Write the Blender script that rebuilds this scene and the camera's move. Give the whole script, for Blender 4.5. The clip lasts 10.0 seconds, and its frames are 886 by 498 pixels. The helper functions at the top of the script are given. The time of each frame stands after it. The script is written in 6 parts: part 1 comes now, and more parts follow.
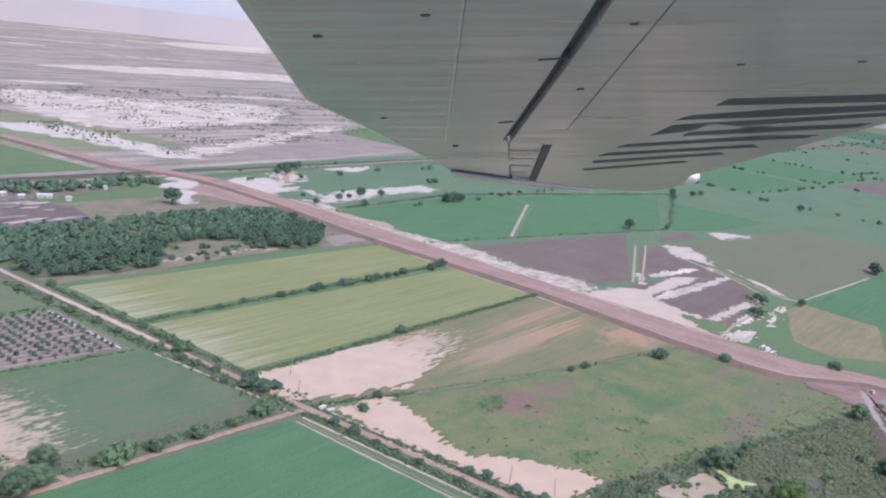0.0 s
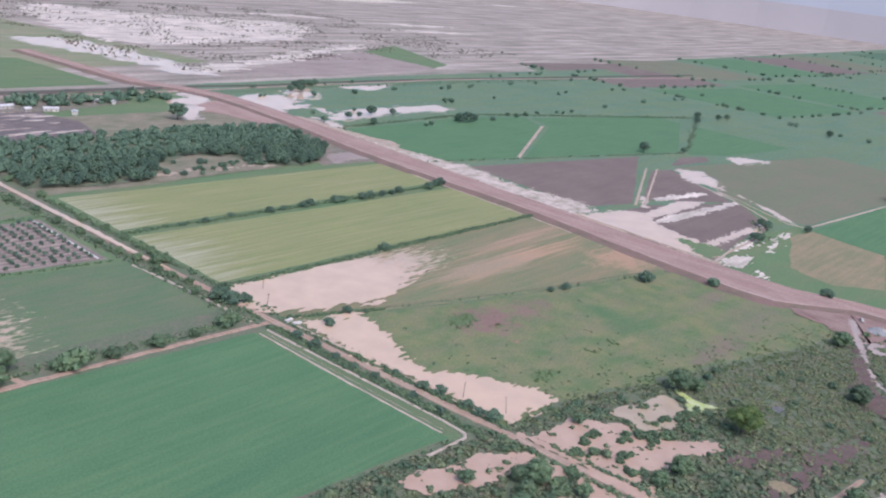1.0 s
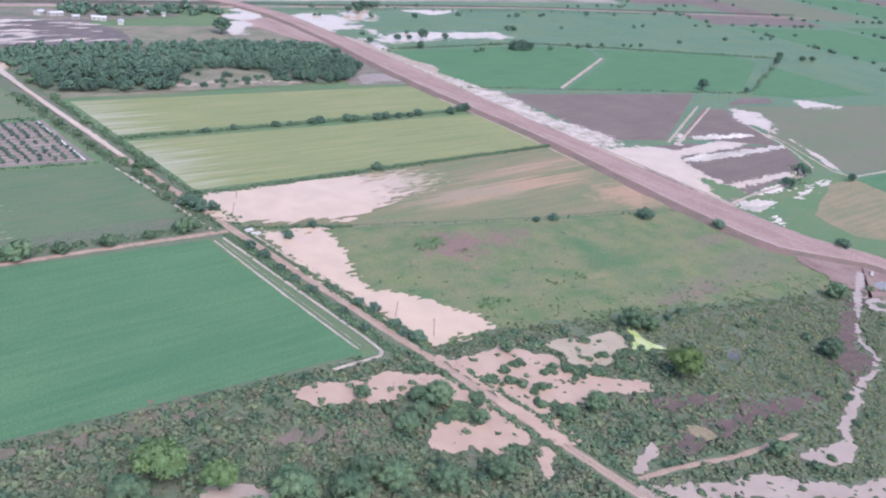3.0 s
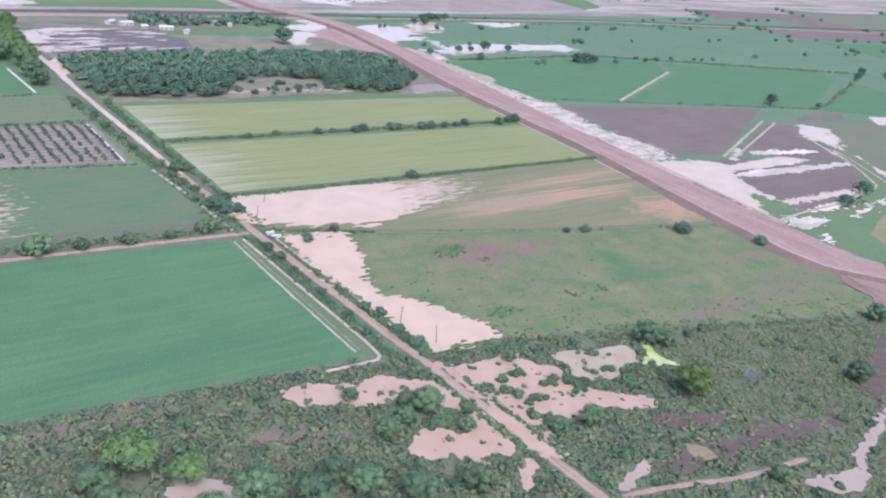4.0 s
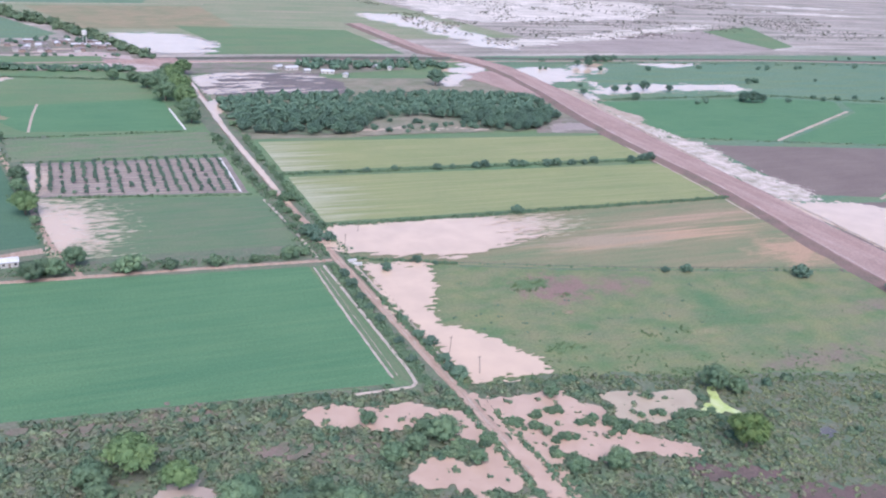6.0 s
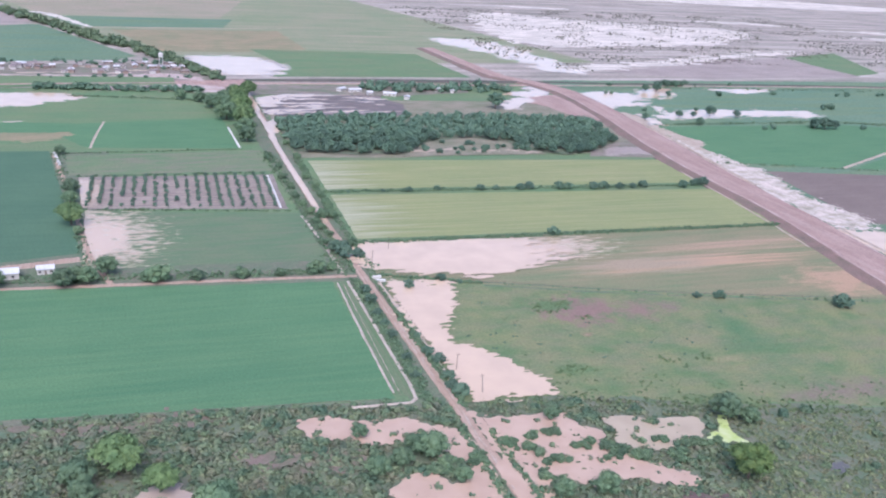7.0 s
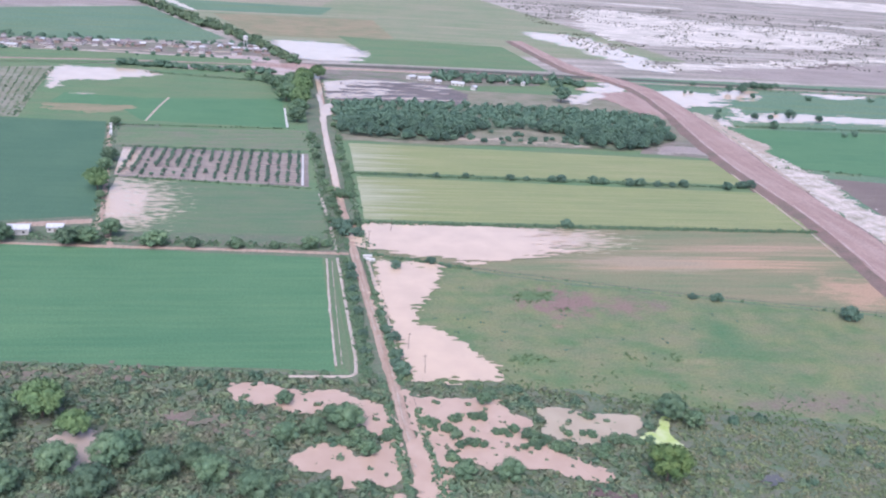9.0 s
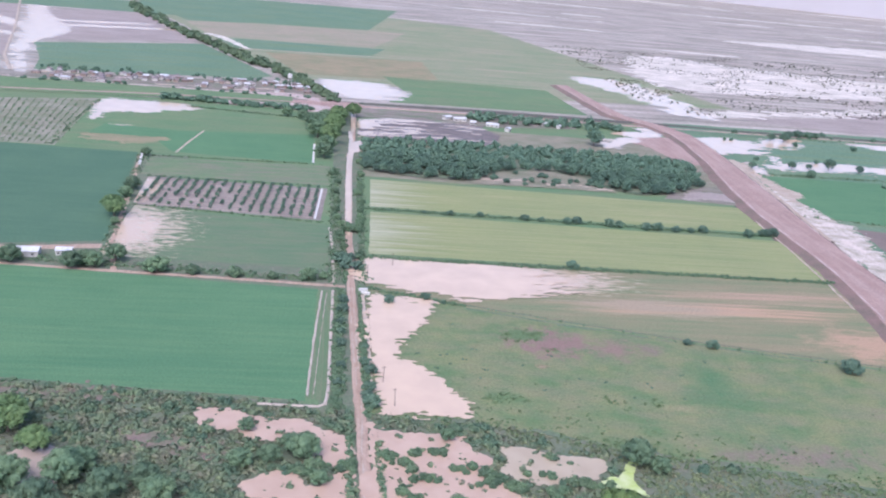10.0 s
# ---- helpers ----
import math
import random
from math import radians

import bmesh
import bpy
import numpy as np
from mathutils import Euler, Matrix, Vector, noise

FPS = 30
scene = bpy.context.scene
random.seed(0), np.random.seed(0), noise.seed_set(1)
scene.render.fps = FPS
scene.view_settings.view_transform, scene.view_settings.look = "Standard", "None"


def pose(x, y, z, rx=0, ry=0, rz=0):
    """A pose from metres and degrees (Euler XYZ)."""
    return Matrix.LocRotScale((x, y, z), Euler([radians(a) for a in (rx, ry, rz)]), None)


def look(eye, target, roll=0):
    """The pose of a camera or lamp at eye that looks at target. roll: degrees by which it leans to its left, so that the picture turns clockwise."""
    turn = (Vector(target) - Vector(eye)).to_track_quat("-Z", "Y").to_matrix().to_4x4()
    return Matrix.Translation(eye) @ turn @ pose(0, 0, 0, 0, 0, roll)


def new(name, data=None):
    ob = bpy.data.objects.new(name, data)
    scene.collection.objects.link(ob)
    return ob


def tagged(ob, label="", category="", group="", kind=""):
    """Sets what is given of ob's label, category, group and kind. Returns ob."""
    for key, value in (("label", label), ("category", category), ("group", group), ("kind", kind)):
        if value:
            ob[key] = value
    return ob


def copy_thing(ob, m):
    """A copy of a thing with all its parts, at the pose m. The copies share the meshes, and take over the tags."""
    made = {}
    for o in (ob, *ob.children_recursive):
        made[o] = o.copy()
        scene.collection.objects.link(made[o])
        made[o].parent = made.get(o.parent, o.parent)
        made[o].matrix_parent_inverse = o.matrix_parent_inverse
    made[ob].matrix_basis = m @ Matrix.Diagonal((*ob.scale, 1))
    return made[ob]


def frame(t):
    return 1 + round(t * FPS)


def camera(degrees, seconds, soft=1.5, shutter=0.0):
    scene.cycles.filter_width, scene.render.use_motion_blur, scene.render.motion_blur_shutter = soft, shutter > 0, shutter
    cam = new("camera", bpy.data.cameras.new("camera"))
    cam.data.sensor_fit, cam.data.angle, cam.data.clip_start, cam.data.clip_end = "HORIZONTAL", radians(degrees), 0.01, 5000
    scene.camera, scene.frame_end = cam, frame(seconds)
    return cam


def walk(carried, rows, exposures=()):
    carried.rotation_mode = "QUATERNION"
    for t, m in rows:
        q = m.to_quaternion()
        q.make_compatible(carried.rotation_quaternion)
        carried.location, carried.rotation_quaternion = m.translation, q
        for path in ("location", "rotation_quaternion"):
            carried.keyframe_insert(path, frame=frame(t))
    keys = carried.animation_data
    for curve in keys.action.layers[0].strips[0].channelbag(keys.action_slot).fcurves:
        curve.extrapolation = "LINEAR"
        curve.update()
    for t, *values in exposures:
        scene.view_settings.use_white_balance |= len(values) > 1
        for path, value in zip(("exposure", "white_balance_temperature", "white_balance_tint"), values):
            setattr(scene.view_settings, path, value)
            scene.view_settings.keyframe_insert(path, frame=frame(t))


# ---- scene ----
# World: x runs across the dirt road (east), y along it (north), z up; the dirt road lies on x = 0.
cam = camera(50.5, 10.0, soft=2.1)
# seconds, eye x, y, z, yaw (left from +y), pitch, roll
PATH = [
    (0, -325.40, -135.48, 190.11, -55.278, -13.017, 7.124),
    (0.5, -312.44, -150.11, 190.26, -54.144, -15.545, 7.263),
    (1, -299.04, -164.73, 190.34, -53.071, -17.964, 7.582),
    (1.5, -285.44, -178.73, 190.38, -51.969, -20.163, 8.021),
    (2, -271.52, -191.94, 190.33, -50.651, -21.698, 8.425),
    (2.5, -257.25, -204.27, 190.15, -48.873, -22.396, 8.787),
    (4, -213.47, -237.88, 189.30, -40.566, -22.615, 8.191),
    (4.5, -198.54, -247.98, 188.86, -37.030, -22.397, 7.354),
    (5, -183.22, -257.03, 188.26, -33.333, -22.351, 6.275),
    (5.5, -167.50, -265.08, 187.54, -29.638, -21.899, 5.385),
    (7, -118.97, -286.37, 185.20, -20.068, -19.972, 3.986),
    (7.5, -102.26, -292.52, 184.46, -17.575, -19.981, 4.056),
    (8, -85.02, -297.82, 183.82, -15.406, -20.045, 4.293),
    (8.5, -67.36, -302.38, 183.35, -13.551, -20.488, 4.525),
    (9, -49.35, -306.28, 183.06, -11.779, -20.682, 4.785),
    (9.5, -31.11, -309.68, 182.97, -9.734, -19.827, 5.145),
    (10, -12.76, -312.83, 182.95, -7.293, -18.430, 5.283),
]


def aim(x, y, z, yaw, pitch, roll):
    a, b = radians(yaw), radians(pitch)
    return look((x, y, z), (x - math.sin(a) * math.cos(b), y + math.cos(a) * math.cos(b), z + math.sin(b)), roll)


EXPOSURES = [(0.0, 0.74, 6280, 20), (1.0, 0.66, 6330, 20), (1.5, 0.70, 6230, 19.5), (2.5, 0.90, 6040, 20.0), (5.0, 0.96, 5980, 18.8), (7.0, 0.97, 5940, 20.3), (10.0, 0.99, 5930, 20.3)]
walk(cam, [(t, aim(*row)) for t, *row in PATH], EXPOSURES)

# ---------------------------------------------------------------- light: a bright overcast day
SUN_UP, SUN_ROUND = radians(52), radians(200)
world = bpy.data.worlds.new("overcast_sky")
scene.world = world
world.use_nodes = True
wt = world.node_tree
sky = wt.nodes.new("ShaderNodeTexSky")
sky.sky_type = "NISHITA"
sky.sun_disc = False
sky.sun_elevation, sky.sun_rotation = SUN_UP, SUN_ROUND
sky.air_density, sky.dust_density, sky.ozone_density = 1.0, 2.5, 1.5
wt.links.new(sky.outputs[0], wt.nodes["Background"].inputs[0])
wt.nodes["Background"].inputs[1].default_value = 0.14
lamp = bpy.data.lights.new("sun", "SUN")
lamp.energy, lamp.angle, lamp.color = 1.25, radians(45), (1.0, 0.97, 0.93)
sun = new("sun", lamp)
sun.matrix_basis = look((0, 0, 0), (-math.sin(SUN_ROUND) * math.cos(SUN_UP), -math.cos(SUN_ROUND) * math.cos(SUN_UP), -math.sin(SUN_UP)))


# ---------------------------------------------------------------- materials
def node(tree, kind, **values):
    n = tree.nodes.new(kind)
    for key, value in values.items():
        n.inputs[key.replace("_", " ")].default_value = value
    return n


def noise_of(tree, vec, scale, detail=4.0, rough=0.55):
    n = node(tree, "ShaderNodeTexNoise", Scale=scale, Detail=detail, Roughness=rough)
    tree.links.new(vec, n.inputs["Vector"])
    return n.outputs["Fac"]


def span(tree, value, a, b, c=0.0, d=1.0):
    n = node(tree, "ShaderNodeMapRange", From_Min=a, From_Max=b, To_Min=c, To_Max=d)
    tree.links.new(value, n.inputs["Value"])
    return n.outputs["Result"]


def mixed(tree, fac, a, b, blend="MIX"):
    n = tree.nodes.new("ShaderNodeMix")
    n.data_type, n.blend_type = "RGBA", blend
    for value, socket in ((fac, n.inputs[0]), (a, n.inputs[6]), (b, n.inputs[7])):
        if isinstance(value, bpy.types.NodeSocket):
            tree.links.new(value, socket)
        elif isinstance(value, tuple):
            socket.default_value = (*value[:3], 1.0)
        else:
            socket.default_value = value
    return n.outputs[2]


def calc(tree, kind, a, b=0.0):
    n = tree.nodes.new("ShaderNodeMath")
    n.operation = kind
    for value, socket in ((a, n.inputs[0]), (b, n.inputs[1])):
        if isinstance(value, bpy.types.NodeSocket):
            tree.links.new(value, socket)
        else:
            socket.default_value = value
    return n.outputs[0]


def stretched(tree, vec, sx, sy):
    n = tree.nodes.new("ShaderNodeMapping")
    n.inputs["Scale"].default_value = (sx, sy, 1.0)
    tree.links.new(vec, n.inputs["Vector"])
    return n.outputs[0]


def patch_mask(tree, vec, cx, cy, rx, ry, ragged=1.2, grain=0.12, along=(1.0, 1.0), soft=0.14):
    """A ragged patch round (cx, cy): 0 outside, 1 inside."""
    m = tree.nodes.new("ShaderNodeMapping")
    m.inputs["Location"].default_value = (-cx / rx, -cy / ry, 0.0)
    m.inputs["Scale"].default_value = (1 / rx, 1 / ry, 0.0)
    tree.links.new(vec, m.inputs["Vector"])
    far = tree.nodes.new("ShaderNodeVectorMath")
    far.operation = "LENGTH"
    tree.links.new(m.outputs[0], far.inputs[0])
    n = noise_of(tree, stretched(tree, vec, *along), grain, 7.0, 0.62)
    edge = calc(tree, "ADD", calc(tree, "SUBTRACT", 1.0, far.outputs["Value"]), calc(tree, "MULTIPLY", calc(tree, "SUBTRACT", n, 0.5), ragged))
    return span(tree, edge, 0.0, soft)


MUD = (0.520, 0.394, 0.295)


def ground_mat(name, c1, c2, patch=50.0, grain=1.2, c3=None, streak=None, spots=(), flood=(), rough=0.95, bump=0.35):
    """Soil, crop or grass. patch and grain: metres of the two scales; streak: metres across and along, and how much of c3;
    spots: (colour, mask values) of bare or dry patches; flood: mask values of standing water."""
    mat = bpy.data.materials.new(name)
    mat.use_nodes = True
    tree = mat.node_tree
    bsdf = tree.nodes["Principled BSDF"]
    vec = tree.nodes.new("ShaderNodeTexCoord").outputs["Object"]
    colour = mixed(tree, span(tree, noise_of(tree, vec, 1 / patch, 6.0), 0.36, 0.64), c1, c2)
    if c3:
        across, along, much = streak
        s = noise_of(tree, stretched(tree, vec, 1 / along, 1 / across), 1.0, 5.0, 0.6)
        colour = mixed(tree, span(tree, s, 0.40, 0.72, 0.0, much), colour, c3)
    for tint, *where in spots:
        colour = mixed(tree, patch_mask(tree, vec, *where), colour, tint)
    small = noise_of(tree, vec, 1 / grain, 5.0, 0.65)
    colour = mixed(tree, 1.0, colour, mixed(tree, span(tree, small, 0.25, 0.75), (0.74, 0.74, 0.74), (1.26, 1.26, 1.26)), "MULTIPLY")
    wet = None
    for where in flood:
        m = patch_mask(tree, vec, *where)
        wet = m if wet is None else calc(tree, "MAXIMUM", wet, m)
    if wet is not None:
        colour = mixed(tree, wet, colour, MUD)
        tree.links.new(span(tree, wet, 0.0, 1.0, rough, 0.12), bsdf.inputs["Roughness"])
    else:
        bsdf.inputs["Roughness"].default_value = rough
    tree.links.new(colour, bsdf.inputs["Base Color"])
    bsdf.inputs["Specular IOR Level"].default_value = 0.25
    if bump:
        b = node(tree, "ShaderNodeBump", Strength=bump, Distance=0.25)
        tree.links.new(small, b.inputs["Height"])
        tree.links.new(b.outputs[0], bsdf.inputs["Normal"])
    return mat


def water_mat(name, c1, c2, patch=14.0):
    mat = bpy.data.materials.new(name)
    mat.use_nodes = True
    tree = mat.node_tree
    bsdf = tree.nodes["Principled BSDF"]
    vec = tree.nodes.new("ShaderNodeTexCoord").outputs["Object"]
    tree.links.new(mixed(tree, span(tree, noise_of(tree, vec, 1 / patch, 6.0), 0.35, 0.65), c1, c2), bsdf.inputs["Base Color"])
    bsdf.inputs["Roughness"].default_value = 0.14
    bsdf.inputs["IOR"].default_value = 1.33
    b = node(tree, "ShaderNodeBump", Strength=0.08, Distance=0.05)
    tree.links.new(noise_of(tree, vec, 1.8, 3.0), b.inputs["Height"])
    tree.links.new(b.outputs[0], bsdf.inputs["Normal"])
    return mat


def leaf_mat(name, c1, c2, spread=0.5, patch=7.0, c3=None, clump=0.3):
    """Foliage that varies from plant to plant and from clump to clump, and lets some light through."""
    mat = bpy.data.materials.new(name)
    mat.use_nodes = True
    tree = mat.node_tree
    bsdf = tree.nodes["Principled BSDF"]
    geo = tree.nodes.new("ShaderNodeNewGeometry")
    vec = geo.outputs["Position"]
    colour = mixed(tree, span(tree, noise_of(tree, vec, 1 / patch, 3.0), 0.35, 0.65), c1, c2)
    if c3:
        colour = mixed(tree, span(tree, noise_of(tree, vec, 1.3 / patch, 4.0), 0.46, 0.72, 0.0, 0.8), colour, c3)
    leaf = geo.outputs["Random Per Island"]
    colour = mixed(tree, 1.0, colour, mixed(tree, leaf, (1 - clump * 0.5,) * 3, (1 + clump * 0.62, 1 + clump * 0.5, 1 + clump * 0.36)), "MULTIPLY")
    chance = tree.nodes.new("ShaderNodeObjectInfo").outputs["Random"]
    lo, hi = 1 - spread / 2, 1 + spread / 2
    colour = mixed(tree, 1.0, colour, mixed(tree, chance, (lo, lo, lo), (hi, hi, hi * 0.9)), "MULTIPLY")
    tree.links.new(colour, bsdf.inputs["Base Color"])
    bsdf.inputs["Roughness"].default_value = 0.75
    bsdf.inputs["Specular IOR Level"].default_value = 0.2
    thin = tree.nodes.new("ShaderNodeBsdfTranslucent")
    tree.links.new(colour, thin.inputs["Color"])
    both = node(tree, "ShaderNodeMixShader", Fac=0.10)
    tree.links.new(bsdf.outputs[0], both.inputs[1])
    tree.links.new(thin.outputs[0], both.inputs[2])
    tree.links.new(both.outputs[0], tree.nodes["Material Output"].inputs["Surface"])
    return mat


def plain_mat(name, c1, c2, rough=0.7, scale=0.8, metal=0.0):
    mat = bpy.data.materials.new(name)
    mat.use_nodes = True
    tree = mat.node_tree
    bsdf = tree.nodes["Principled BSDF"]
    vec = tree.nodes.new("ShaderNodeTexCoord").outputs["Object"]
    tree.links.new(mixed(tree, span(tree, noise_of(tree, vec, scale, 5.0), 0.35, 0.65), c1, c2), bsdf.inputs["Base Color"])
    bsdf.inputs["Roughness"].default_value, bsdf.inputs["Metallic"].default_value = rough, metal
    return mat


EARTH = ground_mat("scrub_earth", (0.100, 0.146, 0.092), (0.130, 0.158, 0.102), 9, 1.5, (0.200, 0.158, 0.138), (6, 11, 0.55))
PLAIN = ground_mat("far_plain", (0.27, 0.232, 0.204), (0.19, 0.178, 0.15), 70, 6, (0.53, 0.47, 0.42), (22, 260, 0.75))
EMERALD = ground_mat("emerald_crop", (0.072, 0.164, 0.084), (0.084, 0.180, 0.092), 35, 0.9, (0.106, 0.198, 0.098), (3.0, 60, 0.8),
                     spots=[((0.104, 0.204, 0.100), -165, 70, 60, 16, 2.6, 0.08, (0.4, 1.0), 1.6), ((0.100, 0.198, 0.100), -40, 142, 26, 9, 2.4, 0.12, (0.4, 1.0), 1.4), ((0.056, 0.146, 0.078), -90, 60, 70, 10, 3.0, 0.1, (0.1, 1.0), 1.6)])
DARKCROP = ground_mat("dark_crop", (0.062, 0.128, 0.080), (0.072, 0.140, 0.086), 40, 0.9, (0.088, 0.158, 0.094), (3.5, 60, 0.6))
MIXCROP = ground_mat("patchy_crop", (0.090, 0.160, 0.086), (0.120, 0.172, 0.096), 30, 0.9, (0.17, 0.165, 0.12), (5, 40, 0.6),
                     flood=[(-140, 238, 44, 62, 2.6, 0.30, (0.4, 1.0), 0.55)])
PALECROP = ground_mat("pale_crop", (0.205, 0.236, 0.104), (0.185, 0.220, 0.100), 45, 0.9, (0.285, 0.278, 0.150), (2.2, 90, 1.0),
                      spots=[((0.40, 0.39, 0.30), 0, 355, 52, 60, 3.4, 0.30, (0.05, 1.0), 1.3), ((0.40, 0.39, 0.30), 0, 262, 52, 58, 3.4, 0.30, (0.05, 1.0), 1.3)])
STUBBLE = ground_mat("stubble", (0.146, 0.183, 0.100), (0.178, 0.187, 0.108), 40, 1.0, (0.246, 0.20, 0.128), (7, 90, 0.9),
                     flood=[(112, 186, 52, 22, 3.4, 0.34, (0.25, 1.6), 0.7)],
                     spots=[((0.385, 0.255, 0.172), 200, 148, 104, 11, 2.8, 0.2, (0.06, 1.0), 0.7), ((0.33, 0.235, 0.165), 235, 172, 80, 14, 3.0, 0.2, (0.06, 1.0), 0.9), ((0.36, 0.245, 0.165), 274, 108, 40, 26, 2.4, 0.14, (0.4, 1.0), 0.7), ((0.30, 0.24, 0.17), 165, 150, 60, 14, 2.8, 0.2, (0.12, 1.0), 0.7)])
PASTURE = ground_mat("pasture", (0.100, 0.163, 0.076), (0.182, 0.196, 0.098), 16, 1.2, (0.196, 0.185, 0.120), (10, 26, 0.7),
                     spots=[((0.214, 0.146, 0.126), 95, 98, 24, 20, 2.4, 0.13, (1, 1), 0.55), ((0.210, 0.152, 0.124), 126, 92, 18, 15, 2.6, 0.16, (1, 1), 0.9), ((0.185, 0.15, 0.12), 146, 93, 8, 9, 2.2, 0.2, (1, 1), 0.9), ((0.068, 0.150, 0.074), 164, 48, 20, 46, 2.4, 0.07, (1, 1), 1.5), ((0.19, 0.155, 0.125), 178, -4, 46, 11, 3.0, 0.14, (1, 1), 1.0), ((0.20, 0.16, 0.13), 250, 34, 26, 8, 3.0, 0.12, (1, 1), 1.2), ((0.235, 0.215, 0.125), 142, 34, 13, 5, 2.4, 0.14, (1, 1), 1.2), ((0.25, 0.185, 0.13), 87, 70, 4, 3, 1.6, 0.3, (1, 1), 0.8),
                            ((0.10, 0.155, 0.075), 85, 105, 15, 8, 1.4, 0.2, (1, 1), 0.5), ((0.175, 0.165, 0.12), 245, 0, 46, 20, 2.6, 0.10, (1, 1), 1.3)])
GREEN = ground_mat("meadow", (0.10, 0.18, 0.090), (0.125, 0.19, 0.096), 45, 1.4, (0.17, 0.18, 0.11), (12, 70, 0.6))
ROUGHGREEN = ground_mat("rough_meadow", (0.11, 0.18, 0.092), (0.145, 0.185, 0.105), 25, 1.4, (0.19, 0.165, 0.135), (6, 30, 0.8))
FARGREEN = ground_mat("far_meadow", (0.10, 0.18, 0.12), (0.125, 0.195, 0.13), 70, 3, (0.15, 0.19, 0.09), (14, 120, 0.6))
TANFIELD = ground_mat("tan_field", (0.17, 0.186, 0.108), (0.242, 0.205, 0.130), 30, 1.2, (0.32, 0.238, 0.158), (4, 60, 0.7))
MUDPLOT = ground_mat("churned_mud", (0.115, 0.10, 0.10), (0.155, 0.13, 0.125), 20, 1.5, (0.19, 0.16, 0.15), (5, 12, 0.7))
OLIVE = ground_mat("olive_field", (0.15, 0.165, 0.11), (0.178, 0.165, 0.122), 50, 1.5, (0.14, 0.185, 0.108), (8, 90, 0.7))
PLOUGHED = ground_mat("ploughed_soil", (0.165, 0.130, 0.117), (0.19, 0.152, 0.135), 40, 1.2, (0.138, 0.110, 0.102), (4, 60, 0.6))
ORCHARD = ground_mat("orchard_soil", (0.175, 0.145, 0.135), (0.21, 0.175, 0.16), 25, 1.0, (0.31, 0.27, 0.245), (2.2, 60, 0.9),
                     flood=[(-140, 330, 11, 36, 2.0, 0.25, (0.3, 1.5), 0.5)])
VINES = ground_mat("row_crop_soil", (0.155, 0.175, 0.112), (0.19, 0.185, 0.13), 25, 1.0, (0.38, 0.34, 0.30), (20, 30, 0.45))
REDDIRT = ground_mat("red_dirt", (0.275, 0.186, 0.164), (0.322, 0.222, 0.194), 26, 1.2, (0.385, 0.292, 0.258), (70, 6, 0.7))
PALERED = ground_mat("pale_red_dirt", (0.34, 0.26, 0.24), (0.44, 0.365, 0.335), 12, 1.0)
ROADDIRT = ground_mat("road_dirt", (0.290, 0.198, 0.150), (0.340, 0.244, 0.188), 9, 0.8, (0.43, 0.328, 0.265), (60, 1.3, 0.8),
                      flood=[(0.0, 335, 3.2, 75, 1.3, 0.3, (1.0, 0.4)), (1.0, 480, 3.6, 100, 1.3, 0.3, (1.0, 0.4))])
DITCHSOIL = ground_mat("ditch_soil", (0.108, 0.162, 0.086), (0.092, 0.164, 0.080), 22, 1.0, (0.175, 0.172, 0.115), (60, 0.9, 0.7))
PALEDIRT = ground_mat("pale_dirt", (0.34, 0.275, 0.22), (0.41, 0.34, 0.28), 9, 0.7)
BANK = ground_mat("ditch_bank", (0.36, 0.305, 0.26), (0.45, 0.385, 0.33), 5, 0.6)
SLOPE = ground_mat("slope_soil", (0.205, 0.138, 0.122), (0.155, 0.124, 0.10), 14, 1.0)
APRONDIRT = ground_mat("apron_dirt", (0.215, 0.142, 0.126), (0.262, 0.180, 0.158), 14, 1.0, (0.325, 0.245, 0.215), (18, 6, 0.6))
DARKBANK = ground_mat("dark_bank", (0.075, 0.088, 0.070), (0.105, 0.098, 0.088), 20, 2.0)
DARKSOIL = ground_mat("dark_mauve_soil", (0.118, 0.080, 0.078), (0.15, 0.105, 0.098), 6, 0.8, (0.105, 0.11, 0.078), (4, 8, 0.5))
REDSOIL = ground_mat("reddish_bare_soil", (0.185, 0.14, 0.12), (0.12, 0.135, 0.085), 5, 0.8, (0.23, 0.175, 0.15), (4, 9, 0.6))
VILLAGE = ground_mat("village_ground", (0.185, 0.155, 0.135), (0.125, 0.15, 0.098), 16, 1.5, (0.34, 0.275, 0.25), (6, 30, 0.5))
FARTAN = ground_mat("pale_tan_far_crop", (0.27, 0.235, 0.175), (0.22, 0.222, 0.15), 60, 3, (0.33, 0.27, 0.215), (14, 160, 0.7))
FARPALE = ground_mat("pale_far_crop", (0.165, 0.215, 0.122), (0.205, 0.225, 0.138), 60, 3, (0.31, 0.26, 0.20), (14, 160, 0.7))
DARKPOOL = water_mat("dark_water", (0.10, 0.105, 0.10), (0.14, 0.13, 0.125))
ROUGH = ground_mat("rough_dry_ground", (0.150, 0.162, 0.105), (0.205, 0.185, 0.135), 22, 1.5, (0.30, 0.26, 0.21), (8, 18, 0.6))
SPOIL = ground_mat("pale_wet_spoil", (0.54, 0.46, 0.415), (0.25, 0.235, 0.175), 10, 1.6, (0.60, 0.52, 0.47), (6, 9, 0.55))
FALLOW = ground_mat("fallow_soil", (0.24, 0.20, 0.185), (0.29, 0.245, 0.225), 40, 2, (0.36, 0.31, 0.285), (8, 90, 0.6))
SALT = ground_mat("wet_flat", (0.70, 0.62, 0.55), (0.54, 0.475, 0.415), 30, 3, (0.26, 0.24, 0.19), (10, 60, 0.85), rough=0.6)
